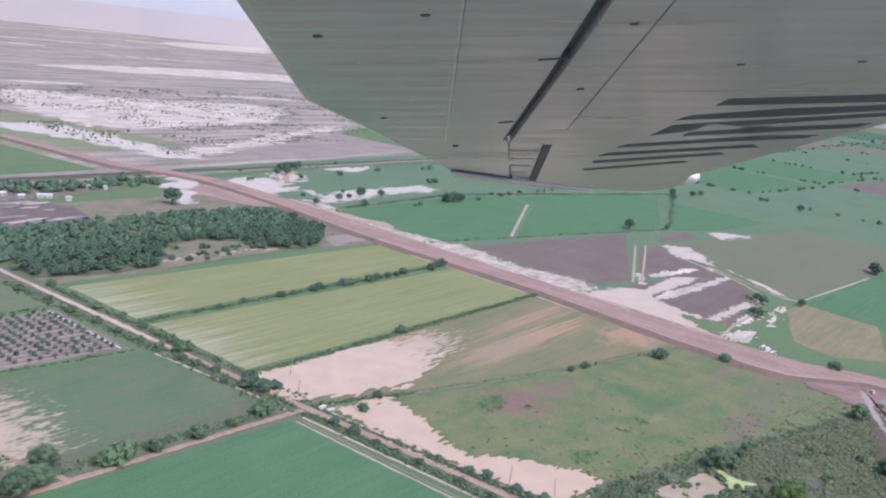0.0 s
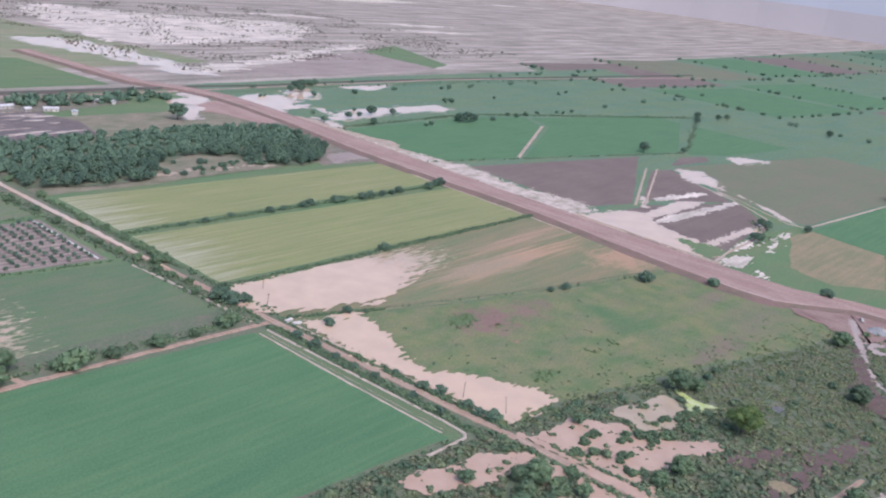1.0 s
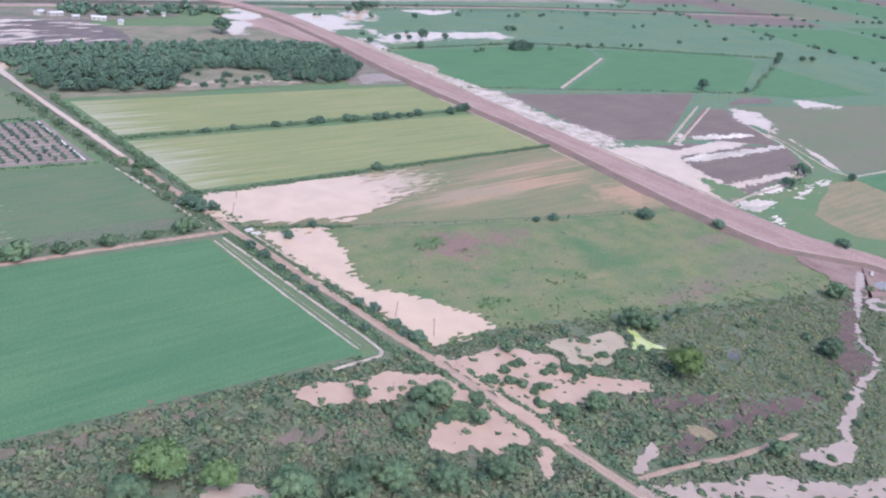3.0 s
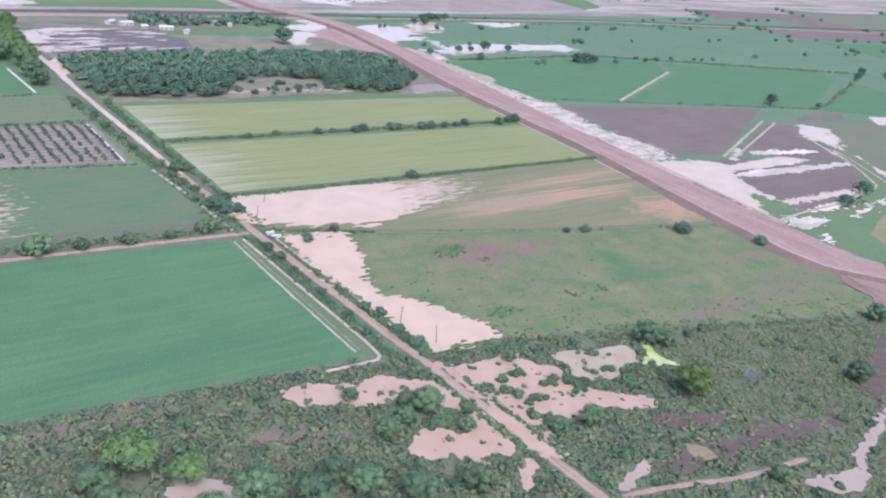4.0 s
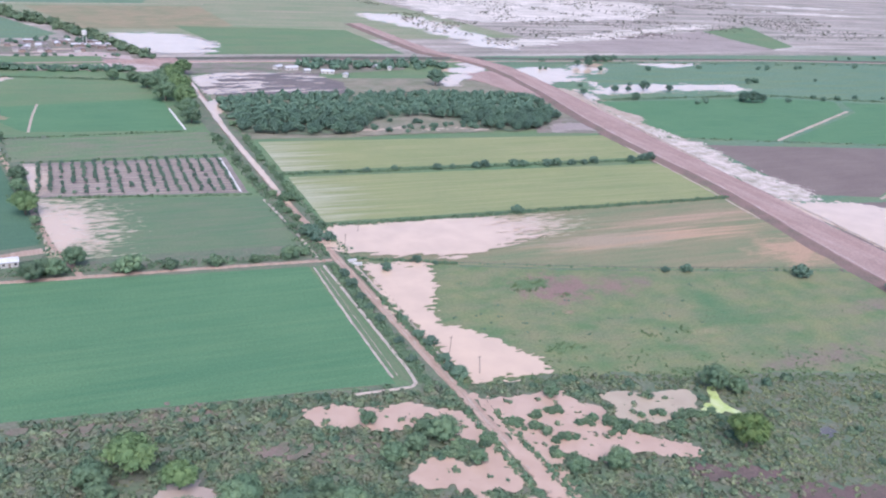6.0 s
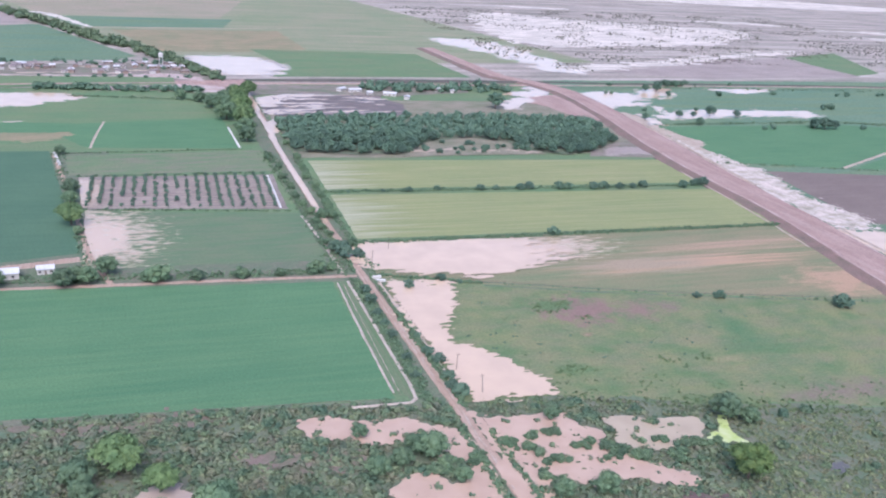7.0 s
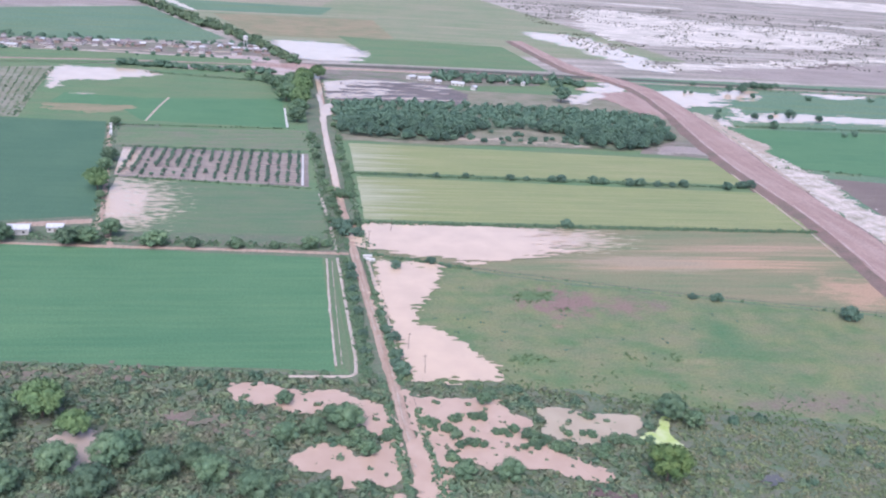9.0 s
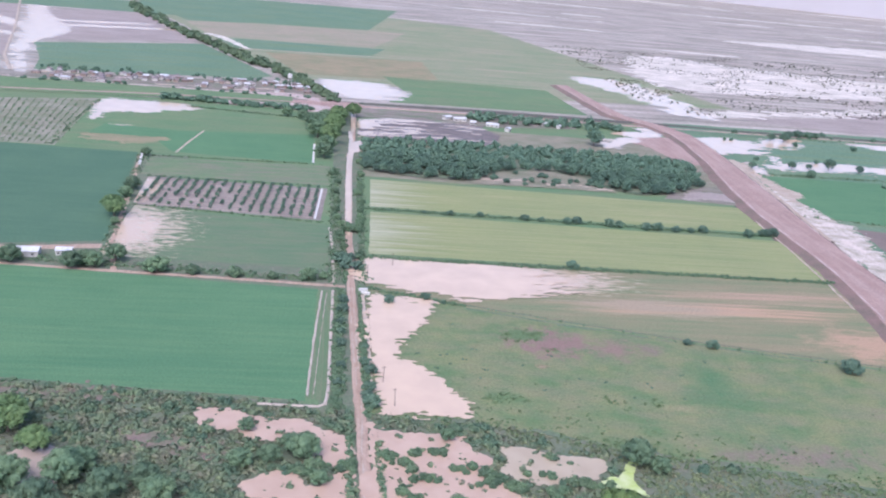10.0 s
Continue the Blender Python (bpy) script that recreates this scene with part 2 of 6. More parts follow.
TAN = ground_mat("tan_stubble", (0.36, 0.23, 0.13), (0.40, 0.28, 0.17), 40, 2)
WATER = water_mat("muddy_water", MUD, (0.57, 0.43, 0.318))
DEEPWATER = water_mat("brown_water", (0.42, 0.295, 0.222), (0.475, 0.345, 0.265))
CREEKWATER = water_mat("creek_water", (0.36, 0.285, 0.235), (0.41, 0.335, 0.28))
MURKY = water_mat("murky_water", (0.37, 0.30, 0.215), (0.42, 0.345, 0.25))
ALGAE = water_mat("algae_water", (0.38, 0.47, 0.15), (0.50, 0.55, 0.30), 5)
# Leaf colours are lifted, many blued: distance haze is put into them.
LEAF_DARK_HAZED = leaf_mat("hazed_dark_leaves", (0.098, 0.168, 0.130), (0.122, 0.198, 0.146), 0.35, 7.0, None, 0.2)
LEAF_GROVE_HAZED = leaf_mat("hazed_grove_leaves", (0.094, 0.166, 0.130), (0.118, 0.192, 0.144), 0.3, 7.0, None, 0.2)
LEAF_MID = leaf_mat("green_leaves", (0.104, 0.176, 0.116), (0.140, 0.212, 0.132), 0.45)
LEAF_YELLOW = leaf_mat("yellow_green_leaves", (0.100, 0.176, 0.070), (0.160, 0.232, 0.084), 0.2, 3.0)
LEAF_FRESH = leaf_mat("fresh_green_leaves", (0.112, 0.192, 0.096), (0.150, 0.230, 0.108), 0.3)
LEAF_AVENUE = leaf_mat("avenue_leaves", (0.100, 0.162, 0.104), (0.138, 0.192, 0.116), 0.0, 30.0)
LEAF_SCRUB = leaf_mat("scrub_leaves", (0.086, 0.146, 0.106), (0.174, 0.222, 0.142), 0.0, 9.0, (0.196, 0.180, 0.150), 0.5)
LEAF_OLIVE = leaf_mat("olive_scrub_leaves", (0.118, 0.180, 0.106), (0.204, 0.246, 0.138), 0.0, 8.0, (0.222, 0.200, 0.154), 0.45)
LEAF_THICKET = leaf_mat("thicket_leaves", (0.084, 0.150, 0.112), (0.152, 0.218, 0.138), 0.0, 7.0, None, 0.5)
LEAF_WEED = leaf_mat("weed_leaves", (0.102, 0.160, 0.088), (0.152, 0.182, 0.106), 0.0, 7.0, (0.185, 0.158, 0.124), 0.5)
LEAF_BED = leaf_mat("weed_bed_leaves", (0.112, 0.180, 0.094), (0.146, 0.204, 0.108), 0.0, 5.0)
LEAF_FAR = leaf_mat("far_scrub_leaves", (0.075, 0.09, 0.06), (0.10, 0.11, 0.075), 0.0, 60.0)
BARK = plain_mat("bark", (0.12, 0.09, 0.07), (0.18, 0.14, 0.11), 0.9, 3.0)
WHITEWALL = plain_mat("white_plaster", (0.42, 0.40, 0.38), (0.52, 0.50, 0.47), 0.8)
BRICKWALL = plain_mat("brown_plaster", (0.25, 0.185, 0.155), (0.31, 0.235, 0.195), 0.85)
TINROOF = plain_mat("tin_roof", (0.50, 0.50, 0.51), (0.60, 0.60, 0.60), 0.45)
DARKROOF = plain_mat("dark_roof", (0.20, 0.17, 0.17), (0.28, 0.22, 0.21), 0.8)
GLASSDARK = plain_mat("dark_opening", (0.03, 0.03, 0.035), (0.05, 0.05, 0.05), 0.3)
WOOD = plain_mat("grey_wood", (0.15, 0.12, 0.10), (0.22, 0.18, 0.15), 0.9, 4.0)
CONCRETE = plain_mat("concrete", (0.50, 0.48, 0.46), (0.60, 0.58, 0.55), 0.85)


# ---------------------------------------------------------------- mesh helpers
def part(name, bm, material, parent=None, label=""):
    """Links a bmesh as one mesh object, under a thing or a part if one is given."""
    me = bpy.data.meshes.new(name)
    bm.to_mesh(me)
    bm.free()
    me.materials.append(material)
    ob = new(name, me)
    ob.parent = parent
    return tagged(ob, label)


def from_arrays(name, verts, faces, material, parent=None):
    me = bpy.data.meshes.new(name)
    me.from_pydata(verts, [], faces)
    me.materials.append(material)
    ob = new(name, me)
    ob.parent = parent
    return ob


LEVELS = []


def lifted(z):
    """Each sheet lies a little above those laid before it."""
    z = round(z + 0.0015 * len(LEVELS), 4)
    while any(abs(z - other) < 0.0012 for other in LEVELS):
        z = round(z + 0.0013, 4)
    LEVELS.append(z)
    return z


def smooth_loop(pts, steps=8):
    """A closed smooth curve through the points."""
    out, n = [], len(pts)
    for i in range(n):
        p0, p1, p2, p3 = (Vector(pts[(i + k) % n]) for k in (-1, 0, 1, 2))
        for s in range(steps):
            t = s / steps
            out.append(0.5 * ((2 * p1) + (p2 - p0) * t + (2 * p0 - 5 * p1 + 4 * p2 - p3) * t * t + (3 * p1 - p0 - 3 * p2 + p3) * t ** 3))
    return out


def dense_loop(pts, step):
    out, n = [], len(pts)
    for i in range(n):
        a, b = Vector(pts[i]), Vector(pts[(i + 1) % n])
        k = max(1, int((b - a).length / step))
        out += [a.lerp(b, j / k) for j in range(k)]
    return out


def sheet(name, pts, z, material, label, step=4.0, jag=0.5, smooth=False, category="field"):
    """A level patch of ground with a slightly uneven outline."""
    loop = dense_loop([tuple(p) for p in smooth_loop(pts)] if smooth else pts, step)
    z = lifted(z)
    bm = bmesh.new()
    vs = []
    for p in loop:
        q = Vector((p.x, p.y, z))
        d = noise.noise_vector(q * 0.11 + Vector((3, 7, 2.4))) * jag + noise.noise_vector(q * 0.5) * jag * 0.6
        vs.append(bm.verts.new((p.x + d.x, p.y + d.y, z)))
    f = bm.faces.new(vs)
    f.normal_update()
    if f.normal.z < 0:
        f.normal_flip()
    bmesh.ops.triangulate(bm, faces=[f])
    return tagged(part(name, bm, material), label, category, kind="structure")


def value_noise(x, y, seed=0):
    """Smooth noise from -1 to 1 on arrays of places."""
    table = np.random.default_rng(900 + seed).uniform(-1, 1, (64, 64))
    i, j = np.floor(x).astype(int), np.floor(y).astype(int)
    u, v = x - i, y - j
    u, v = u * u * (3 - 2 * u), v * v * (3 - 2 * v)
    a, b, c, d = (table[(i + p) % 64, (j + q) % 64] for p, q in ((0, 0), (1, 0), (0, 1), (1, 1)))
    return (a * (1 - u) + b * u) * (1 - v) + (c * (1 - u) + d * u) * v


def far_from(px, py, loop):
    """Distance to a closed outline, positive inside."""
    best = np.full(px.shape, 1e9)
    hit = np.zeros(px.shape, bool)
    for (x0, y0), (x1, y1) in zip(loop, loop[1:] + loop[:1]):
        dx, dy = x1 - x0, y1 - y0
        t = np.clip(((px - x0) * dx + (py - y0) * dy) / (dx * dx + dy * dy + 1e-9), 0, 1)
        best = np.minimum(best, np.hypot(px - x0 - t * dx, py - y0 - t * dy))
        hit ^= ((y0 > py) != (y1 > py)) & (px < dx * (py - y0) / (dy + 1e-9) + x0)
    return np.where(hit, best, -best)


def pool(name, pts, z, material, label, cell=0.8, rag=3.0, fine=1.3, streak=1.0, seed=0, category="water", fray=None):
    """Flood water: a level sheet whose shore follows the outline with bays, spits and small islands.
    fray: x from which, and to which, the sheet breaks up into thin streaks."""
    loop = [(p.x, p.y) for p in smooth_loop(pts, 6)]
    z = lifted(z)
    xs = np.arange(min(p[0] for p in loop) - 6, max(p[0] for p in loop) + 6, cell)
    ys = np.arange(min(p[1] for p in loop) - 6, max(p[1] for p in loop) + 6, cell)
    gx, gy = np.meshgrid(xs, ys, indexing="ij")
    level = far_from(gx, gy, loop)
    level += rag * (value_noise(gx / (9 * streak), gy / 9, seed) + 0.6 * value_noise(gx / (4 * streak), gy / 4, seed + 1))
    level += fine * (value_noise(gx / (1.9 * streak), gy / 1.9, seed + 2) + 0.7 * value_noise(gx / (1.0 * streak), gy / 1.0, seed + 3))
    if fray:
        a, b = fray
        u = np.clip((gx - a) / (b - a), 0, 1)
        break_up = value_noise(gx / 16, gy / 3.6, seed + 4) + 0.9 * value_noise(gx / 8, gy / 1.5, seed + 5) + 0.7 * value_noise(gx / 2.5, gy / 0.9, seed + 6)
        level = np.where(u > 0, np.minimum(level, 5 - 9.5 * u) + (1.5 + 3.0 * u) * break_up, level)
    verts, faces, known = [], [], {}

    def vert(key, x, y):
        if key not in known:
            known[key] = len(verts)
            verts.append((x, y, z))
        return known[key]

    wet = level > 0
    near = wet[:-1, :-1] | wet[1:, :-1] | wet[1:, 1:] | wet[:-1, 1:]
    for i, j in np.argwhere(near):
        ring = ((i, j), (i + 1, j), (i + 1, j + 1), (i, j + 1))
        face = []
        for (a, b), (c, d) in zip(ring, ring[1:] + ring[:1]):
            if wet[a, b]:
                face.append(vert((a, b), gx[a, b], gy[a, b]))
            if wet[a, b] != wet[c, d]:
                t = level[a, b] / (level[a, b] - level[c, d])
                face.append(vert((min(a, c), min(b, d), max(a, c), max(b, d)), gx[a, b] + (gx[c, d] - gx[a, b]) * t, gy[a, b] + (gy[c, d] - gy[a, b]) * t))
        if len(face) >= 3:
            faces.append(face)
    return tagged(from_arrays(name, verts, faces, material), label, category, kind="structure")


def stream(line):
    """The outline of a stream along (x, y, half width)."""
    left, right = [], []
    for i, (x, y, w) in enumerate(line):
        a, b = line[max(i - 1, 0)], line[min(i + 1, len(line) - 1)]
        d = Vector((b[0] - a[0], b[1] - a[1])).normalized()
        left.append((x - d.y * w, y + d.x * w))
        right.append((x + d.y * w, y - d.x * w))
    return left + right[::-1]


def ribbon(name, pts, width, z, rise, skirt, material, label, jag=0.25, step=4.0, base=0.0, category="road", skirt_material=None):
    """A road or bank along a line: a flat top with sloping sides."""
    line = []
    for a, b in zip(pts, pts[1:]):
        a, b = Vector(a), Vector(b)
        k = max(1, int((b - a).length / step))
        line += [a.lerp(b, j / k) for j in range(k)]
    line.append(Vector(pts[-1]))
    bm = bmesh.new()
    rows = []
    for i, p in enumerate(line):
        d = (line[min(i + 1, len(line) - 1)] - line[max(i - 1, 0)]).normalized()
        side = Vector((d.y, -d.x))
        row = []
        for k, (off, h) in enumerate(((-width / 2 - skirt, base), (-width / 2, z + rise), (0, z + rise * 1.08), (width / 2, z + rise), (width / 2 + skirt, base))):
            w = off + noise.noise(Vector((p.x * 0.2, p.y * 0.2, k * 9.1))) * jag * (0 if k == 2 else 2)
            row.append(bm.verts.new((p.x + side.x * w, p.y + side.y * w, h)))
        rows.append(row)
    for a, b in zip(rows, rows[1:]):
        for k in range(4):
            f = bm.faces.new((a[k], a[k + 1], b[k + 1], b[k]))
            f.material_index = 1 if skirt_material and k in (0, 3) else 0
    bmesh.ops.recalc_face_normals(bm, faces=bm.faces)
    ob = part(name, bm, material)
    if skirt_material:
        ob.data.materials.append(skirt_material)
    return tagged(ob, label, category, kind="structure")


def inside(points, poly):
    """Which of the points (n x 2) lie in the polygon."""
    x, y = points[:, 0], points[:, 1]
    hit = np.zeros(len(points), bool)
    for (x0, y0), (x1, y1) in zip(poly, poly[1:] + poly[:1]):
        cross = ((y0 > y) != (y1 > y)) & (x < (x1 - x0) * (y - y0) / (y1 - y0 + 1e-9) + x0)
        hit ^= cross
    return hit


# ---------------------------------------------------------------- plants
def ico(level):
    bm = bmesh.new()
    bmesh.ops.create_icosphere(bm, subdivisions=level, radius=1.0)
    v = np.array([p.co for p in bm.verts])
    f = [[p.index for p in q.verts] for q in bm.faces]
    bm.free()
    return v, f


ICO1, ICO2 = ico(1), ico(2)
OCTA = (np.array([(1, 0, 0), (0, 1, 0), (-1, 0, 0), (0, -1, 0), (0, 0, 1), (0, 0, -1)], float), [[a, (a + 1) % 4, 4] for a in range(4)] + [[(a + 1) % 4, a, 5] for a in range(4)])


def foliage(rng, lobes, leaves, size, core=ICO1, flat=0.35, solid=0.70):
    """Clumps of leaves over uneven lobes (x, y, z, radius, height), round a rough inner mass."""
    verts, faces, count = [], [], 0
    for x, y, z, r, h in lobes:
        if solid:
            v = core[0] * (0.85 + 0.25 * rng.random((len(core[0]), 1))) * (r, r, h) * solid + (x, y, z)
            verts.append(v)
            faces += [[i + count for i in f] for f in core[1]]
            count += len(v)
        n = rng.normal(size=(leaves, 3))
        n[:, 2] = np.abs(n[:, 2]) * 1.1 - 0.35
        n /= np.linalg.norm(n, axis=1, keepdims=True)
        at = n * (r, r, h) * (0.66 + 0.44 * rng.random((leaves, 1))) + (x, y, z)
        face_way = n + rng.normal(size=(leaves, 3)) * flat + (0, 0, 0.45)
        face_way /= np.linalg.norm(face_way, axis=1, keepdims=True)
        u = np.cross(face_way, rng.normal(size=(leaves, 3)))
        u /= np.linalg.norm(u, axis=1, keepdims=True)
        w = np.cross(face_way, u)
        s = size * (0.6 + 0.8 * rng.random((leaves, 1)))
        lift = face_way * s * 0.35
        quad = np.stack([at - u * s - lift, at - w * s * 0.7, at + u * s - lift, at + w * s * 0.7], 1).reshape(-1, 3)
        verts.append(quad)
        faces += [[count + 4 * i + k for k in range(4)] for i in range(leaves)]
        count += 4 * leaves
    return np.concatenate(verts), faces


def limb(bm, a, b, r0, r1, sides=6):
    a, b = Vector(a), Vector(b)
    turn = (b - a).to_track_quat("Z", "Y").to_matrix()
    rings = [[bm.verts.new(p + turn @ Vector((r * math.cos(k * math.tau / sides), r * math.sin(k * math.tau / sides), 0))) for k in range(sides)] for p, r in ((a, r0), (b, r1))]
    for k in range(sides):
        bm.faces.new((rings[0][k], rings[0][(k + 1) % sides], rings[1][(k + 1) % sides], rings[1][k]))
    bm.faces.new(rings[1])


def crown_lobes(rng, radius, low, high, count):
    """Uneven lobes of a crown, wide in the middle and ragged at the rim."""
    lobes = [(0, 0, low + (high - low) * 0.5, radius * 0.62, (high - low) * 0.36)]
    for k in range(count):
        u = (k + 0.5) / count
        a = k * 2.4 + rng.uniform(-0.5, 0.5)
        r = radius * rng.uniform(0.24, 0.42)
        d = (radius - r * 0.7) * math.sqrt(max(0.08, 1 - (2 * u - 0.9) ** 2)) * rng.uniform(0.62, 1.05)
        lobes.append((d * math.cos(a), d * math.sin(a), low + r * 0.5 + (high - low - r) * u * rng.uniform(0.8, 1.05), r, r * rng.uniform(0.7, 0.95)))
    return lobes


MODELS = {}
# kind: name, crown radius, crown bottom, height, lobes, leaves a lobe, leaf size, trunk radius, material, label, category
KINDS = {
    "grove": ("tree", 4.6, 1.6, 8.4, 17, 76, 0.30, 0.26, LEAF_GROVE_HAZED, "dark green broadleaf tree with a dense rounded crown", "tree"),
    "grove_b": ("tree", 3.9, 1.4, 7.4, 16, 76, 0.28, 0.24, LEAF_GROVE_HAZED, "dark green leafy tree with an uneven crown", "tree"),
    "broad": ("tree", 5.6, 1.2, 8.4, 24, 120, 0.25, 0.32, LEAF_MID, "broad green tree with a spreading leafy crown", "tree"),
    "fresh": ("tree", 4.6, 1.7, 7.8, 24, 130, 0.24, 0.26, LEAF_FRESH, "fresh green rounded tree with a dense crown", "tree"),
    "yellow": ("tree", 4.4, 2.0, 7.8, 24, 130, 0.24, 0.26, LEAF_YELLOW, "bright yellow-green tree with a broad crown", "tree"),
    "bush": ("bush", 2.5, 0.1, 3.4, 13, 52, 0.24, 0.12, LEAF_DARK_HAZED, "dark green rounded bush along a field edge", "bush"),
    "bush_b": ("bush", 2.9, 0.1, 3.3, 13, 52, 0.26, 0.12, LEAF_MID, "green spreading bush beside the dirt road", "bush"),
    "fruit": ("orchard_tree", 1.5, 0.4, 2.6, 5, 40, 0.24, 0.09, LEAF_DARK_HAZED, "small dark green orchard tree in a planted row", "tree"),
}


def build_plant(kind):
    name, radius, low, high, lobes, leaves, size, trunk, leaf, label, category = KINDS[kind]
    rng = np.random.default_rng(sum(map(ord, kind)))
    root = tagged(new(name), label, category)
    bm = bmesh.new()
    fork = low + (high - low) * 0.25
    limb(bm, (0, 0, -0.2), (0.08, 0.05, fork), trunk, trunk * 0.72)
    for k in range(4):
        a = k * math.tau / 4 + rng.uniform(-0.5, 0.5)
        limb(bm, (0.08, 0.05, fork * 0.92), (radius * 0.5 * math.cos(a), radius * 0.5 * math.sin(a), low + (high - low) * 0.6), trunk * 0.6, trunk * 0.2, 5)
    part("trunk", bm, BARK, root)
    v, f = foliage(rng, crown_lobes(rng, radius, low, high, lobes), leaves, size, flat=0.32)
    crown = from_arrays("crown", v, f, leaf, root)
    crown.data.polygons.foreach_set("use_smooth", np.ones(len(f), bool))
    return root


def plant(kind, x, y, size=1.0, turn=0.0, group="", label=""):
    if kind not in MODELS:
        ob = MODELS[kind] = build_plant(kind)
        ob.matrix_basis = pose(x, y, 0, 0, 0, turn) @ Matrix.Diagonal((size, size, size, 1))
    else:
        k = size / MODELS[kind].scale.x
        ob = copy_thing(MODELS[kind], pose(x, y, 0, 0, 0, turn) @ Matrix.Diagonal((k, k, k, 1)))
    return tagged(ob, label, group=group)


FAR_TREES = []


AVENUE = []


def far_tree(x, y, size, to=FAR_TREES):
    to.append((x, y, size))


def grown(kind, places, group="", label=""):
    """Plants at (x, y, crown radius)."""
    for x, y, r in places:
        plant(kind, x, y, r / KINDS[kind][1], (x * 37 + y * 91) % 360, group, label)


def shrub_models(seed, count, leaves, size, tall, lobes=2, solid=0.66, core=ICO1):
    """Small plants of about 1 m radius."""
    out = []
    for k in range(count):
        rng = np.random.default_rng(seed + k)
        some = [(0, 0, 0.35 * tall, 0.8, 0.6 * tall)]
        for j in range(lobes - 1):
            a = rng.uniform(0, math.tau)
            some.append((0.5 * math.cos(a), 0.5 * math.sin(a), rng.uniform(0.25, 0.55) * tall, 0.55, 0.42 * tall))
        v, f = foliage(rng, some, leaves, size, core, solid=solid)
        tris, quads = [q for q in f if len(q) == 3], [q for q in f if len(q) == 4]
        out.append((v, np.array(tris, int).reshape(-1, 3), np.array(quads, int)))
    return out


def scatter(name, places, sizes, models, material, label, category="shrubs", seed=1):
    """Many small plants as one mesh."""
    rng = np.random.default_rng(seed)
    verts, tris, quads, count = [], [], [], 0
    for (x, y), s in zip(places, sizes):
        v, t, q = models[rng.integers(len(models))]
        a = rng.uniform(0, math.tau)
        c, w = math.cos(a) * s, math.sin(a) * s
        verts.append(np.stack([v[:, 0] * c - v[:, 1] * w + x, v[:, 0] * w + v[:, 1] * c + y, v[:, 2] * s * rng.uniform(0.8, 1.2)], 1))
        tris.append(t + count)
        quads.append(q + count)
        count += len(v)
    verts, tris, quads = np.concatenate(verts), np.concatenate(tris), np.concatenate(quads)
    me = bpy.data.meshes.new(name)
    me.vertices.add(len(verts))
    me.vertices.foreach_set("co", verts.ravel())
    corners = np.concatenate([tris.ravel(), quads.ravel()])
    me.loops.add(len(corners))
    me.loops.foreach_set("vertex_index", corners.astype(np.int32))
    starts = np.concatenate([np.arange(len(tris)) * 3, len(tris) * 3 + np.arange(len(quads)) * 4])
    me.polygons.add(len(starts))
    me.polygons.foreach_set("loop_start", starts.astype(np.int32))
    me.polygons.foreach_set("use_smooth", np.ones(len(starts), bool))
    me.update(calc_edges=True)
    me.validate()
    me.materials.append(material)
    return tagged(new(name, me), label, category, kind="stuff")


# ---------------------------------------------------------------- ground and fields
bm = bmesh.new()
bmesh.ops.create_grid(bm, x_segments=40, y_segments=40, size=5200)
tagged(part("ground", bm, PLAIN), "wide flat plain of dry grass and bare soil", "ground", kind="structure")
# Upright backdrop rings; distance haze and hazy sky are put into their colours.
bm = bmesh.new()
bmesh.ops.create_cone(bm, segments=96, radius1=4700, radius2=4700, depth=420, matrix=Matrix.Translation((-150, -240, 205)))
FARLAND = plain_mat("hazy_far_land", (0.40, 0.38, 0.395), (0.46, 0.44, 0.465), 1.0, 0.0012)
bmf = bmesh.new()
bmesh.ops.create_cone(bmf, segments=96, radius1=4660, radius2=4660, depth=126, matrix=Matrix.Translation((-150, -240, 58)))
tagged(part("backdrop", bmf, FARLAND), "upright backdrop ring painted as hazy flat land", "backdrop", kind="structure")
# Sky haze painted as an even bluish colour.
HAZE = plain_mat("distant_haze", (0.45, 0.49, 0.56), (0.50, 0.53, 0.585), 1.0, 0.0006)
tagged(part("backdrop", bm, HAZE), "backdrop ring painted as hazy sky along the horizon", "backdrop", kind="structure")
SCRUB = [(-420, 60), (-160, 48), (-74, 36), (-12, 27), (-8, 160), (8, 160), (8, 20), (48, 18), (90, 6), (150, -12), (232, -36), (292, -44), (480, -60), (480, -420), (-420, -420)]
sheet("ground", [(-420, 30), (300, -40), (350, 540), (340, 720), (-420, 650)], 0.015, GREEN, "weedy green ground between the fields", 10, 1, category="ground")
sheet("ground", SCRUB, 0.03, EARTH, "brown earth under low thorny scrub", 4, 3.0, category="ground")
sheet("ground", [(-9, 150), (9, 150), (9, 720), (-13, 720), (-13, 160)], 0.03, EARTH, "weedy verge along the dirt road", 5, 0.8, category="verge")
sheet("ground", [(-330, 160), (-8, 153), (-8, 190), (-120, 196), (-125, 440), (-170, 440), (-170, 215), (-330, 215)], 0.025, EARTH, "weedy farmyard soil between the fields", 6, 1.2, category="ground")

sheet("field", [(-330, 186), (-143, 166), (-17.5, 154), (-19.2, 30), (-46, 33.5), (-103, 38), (-160, 44), (-330, 64)], 0.07, EMERALD, "flat emerald green crop field", 3, 0.5)
sheet("field", [(-139, 191), (-14, 185), (-12, 268), (-70, 277), (-139, 289)], 0.07, MIXCROP, "green crop field, flooded pale at one end", 3, 0.7)
sheet("field", [(-141, 292), (-19, 277), (-16, 356), (-144, 361)], 0.07, ORCHARD, "bare pinkish orchard soil with wet furrows", 3, 0.5)
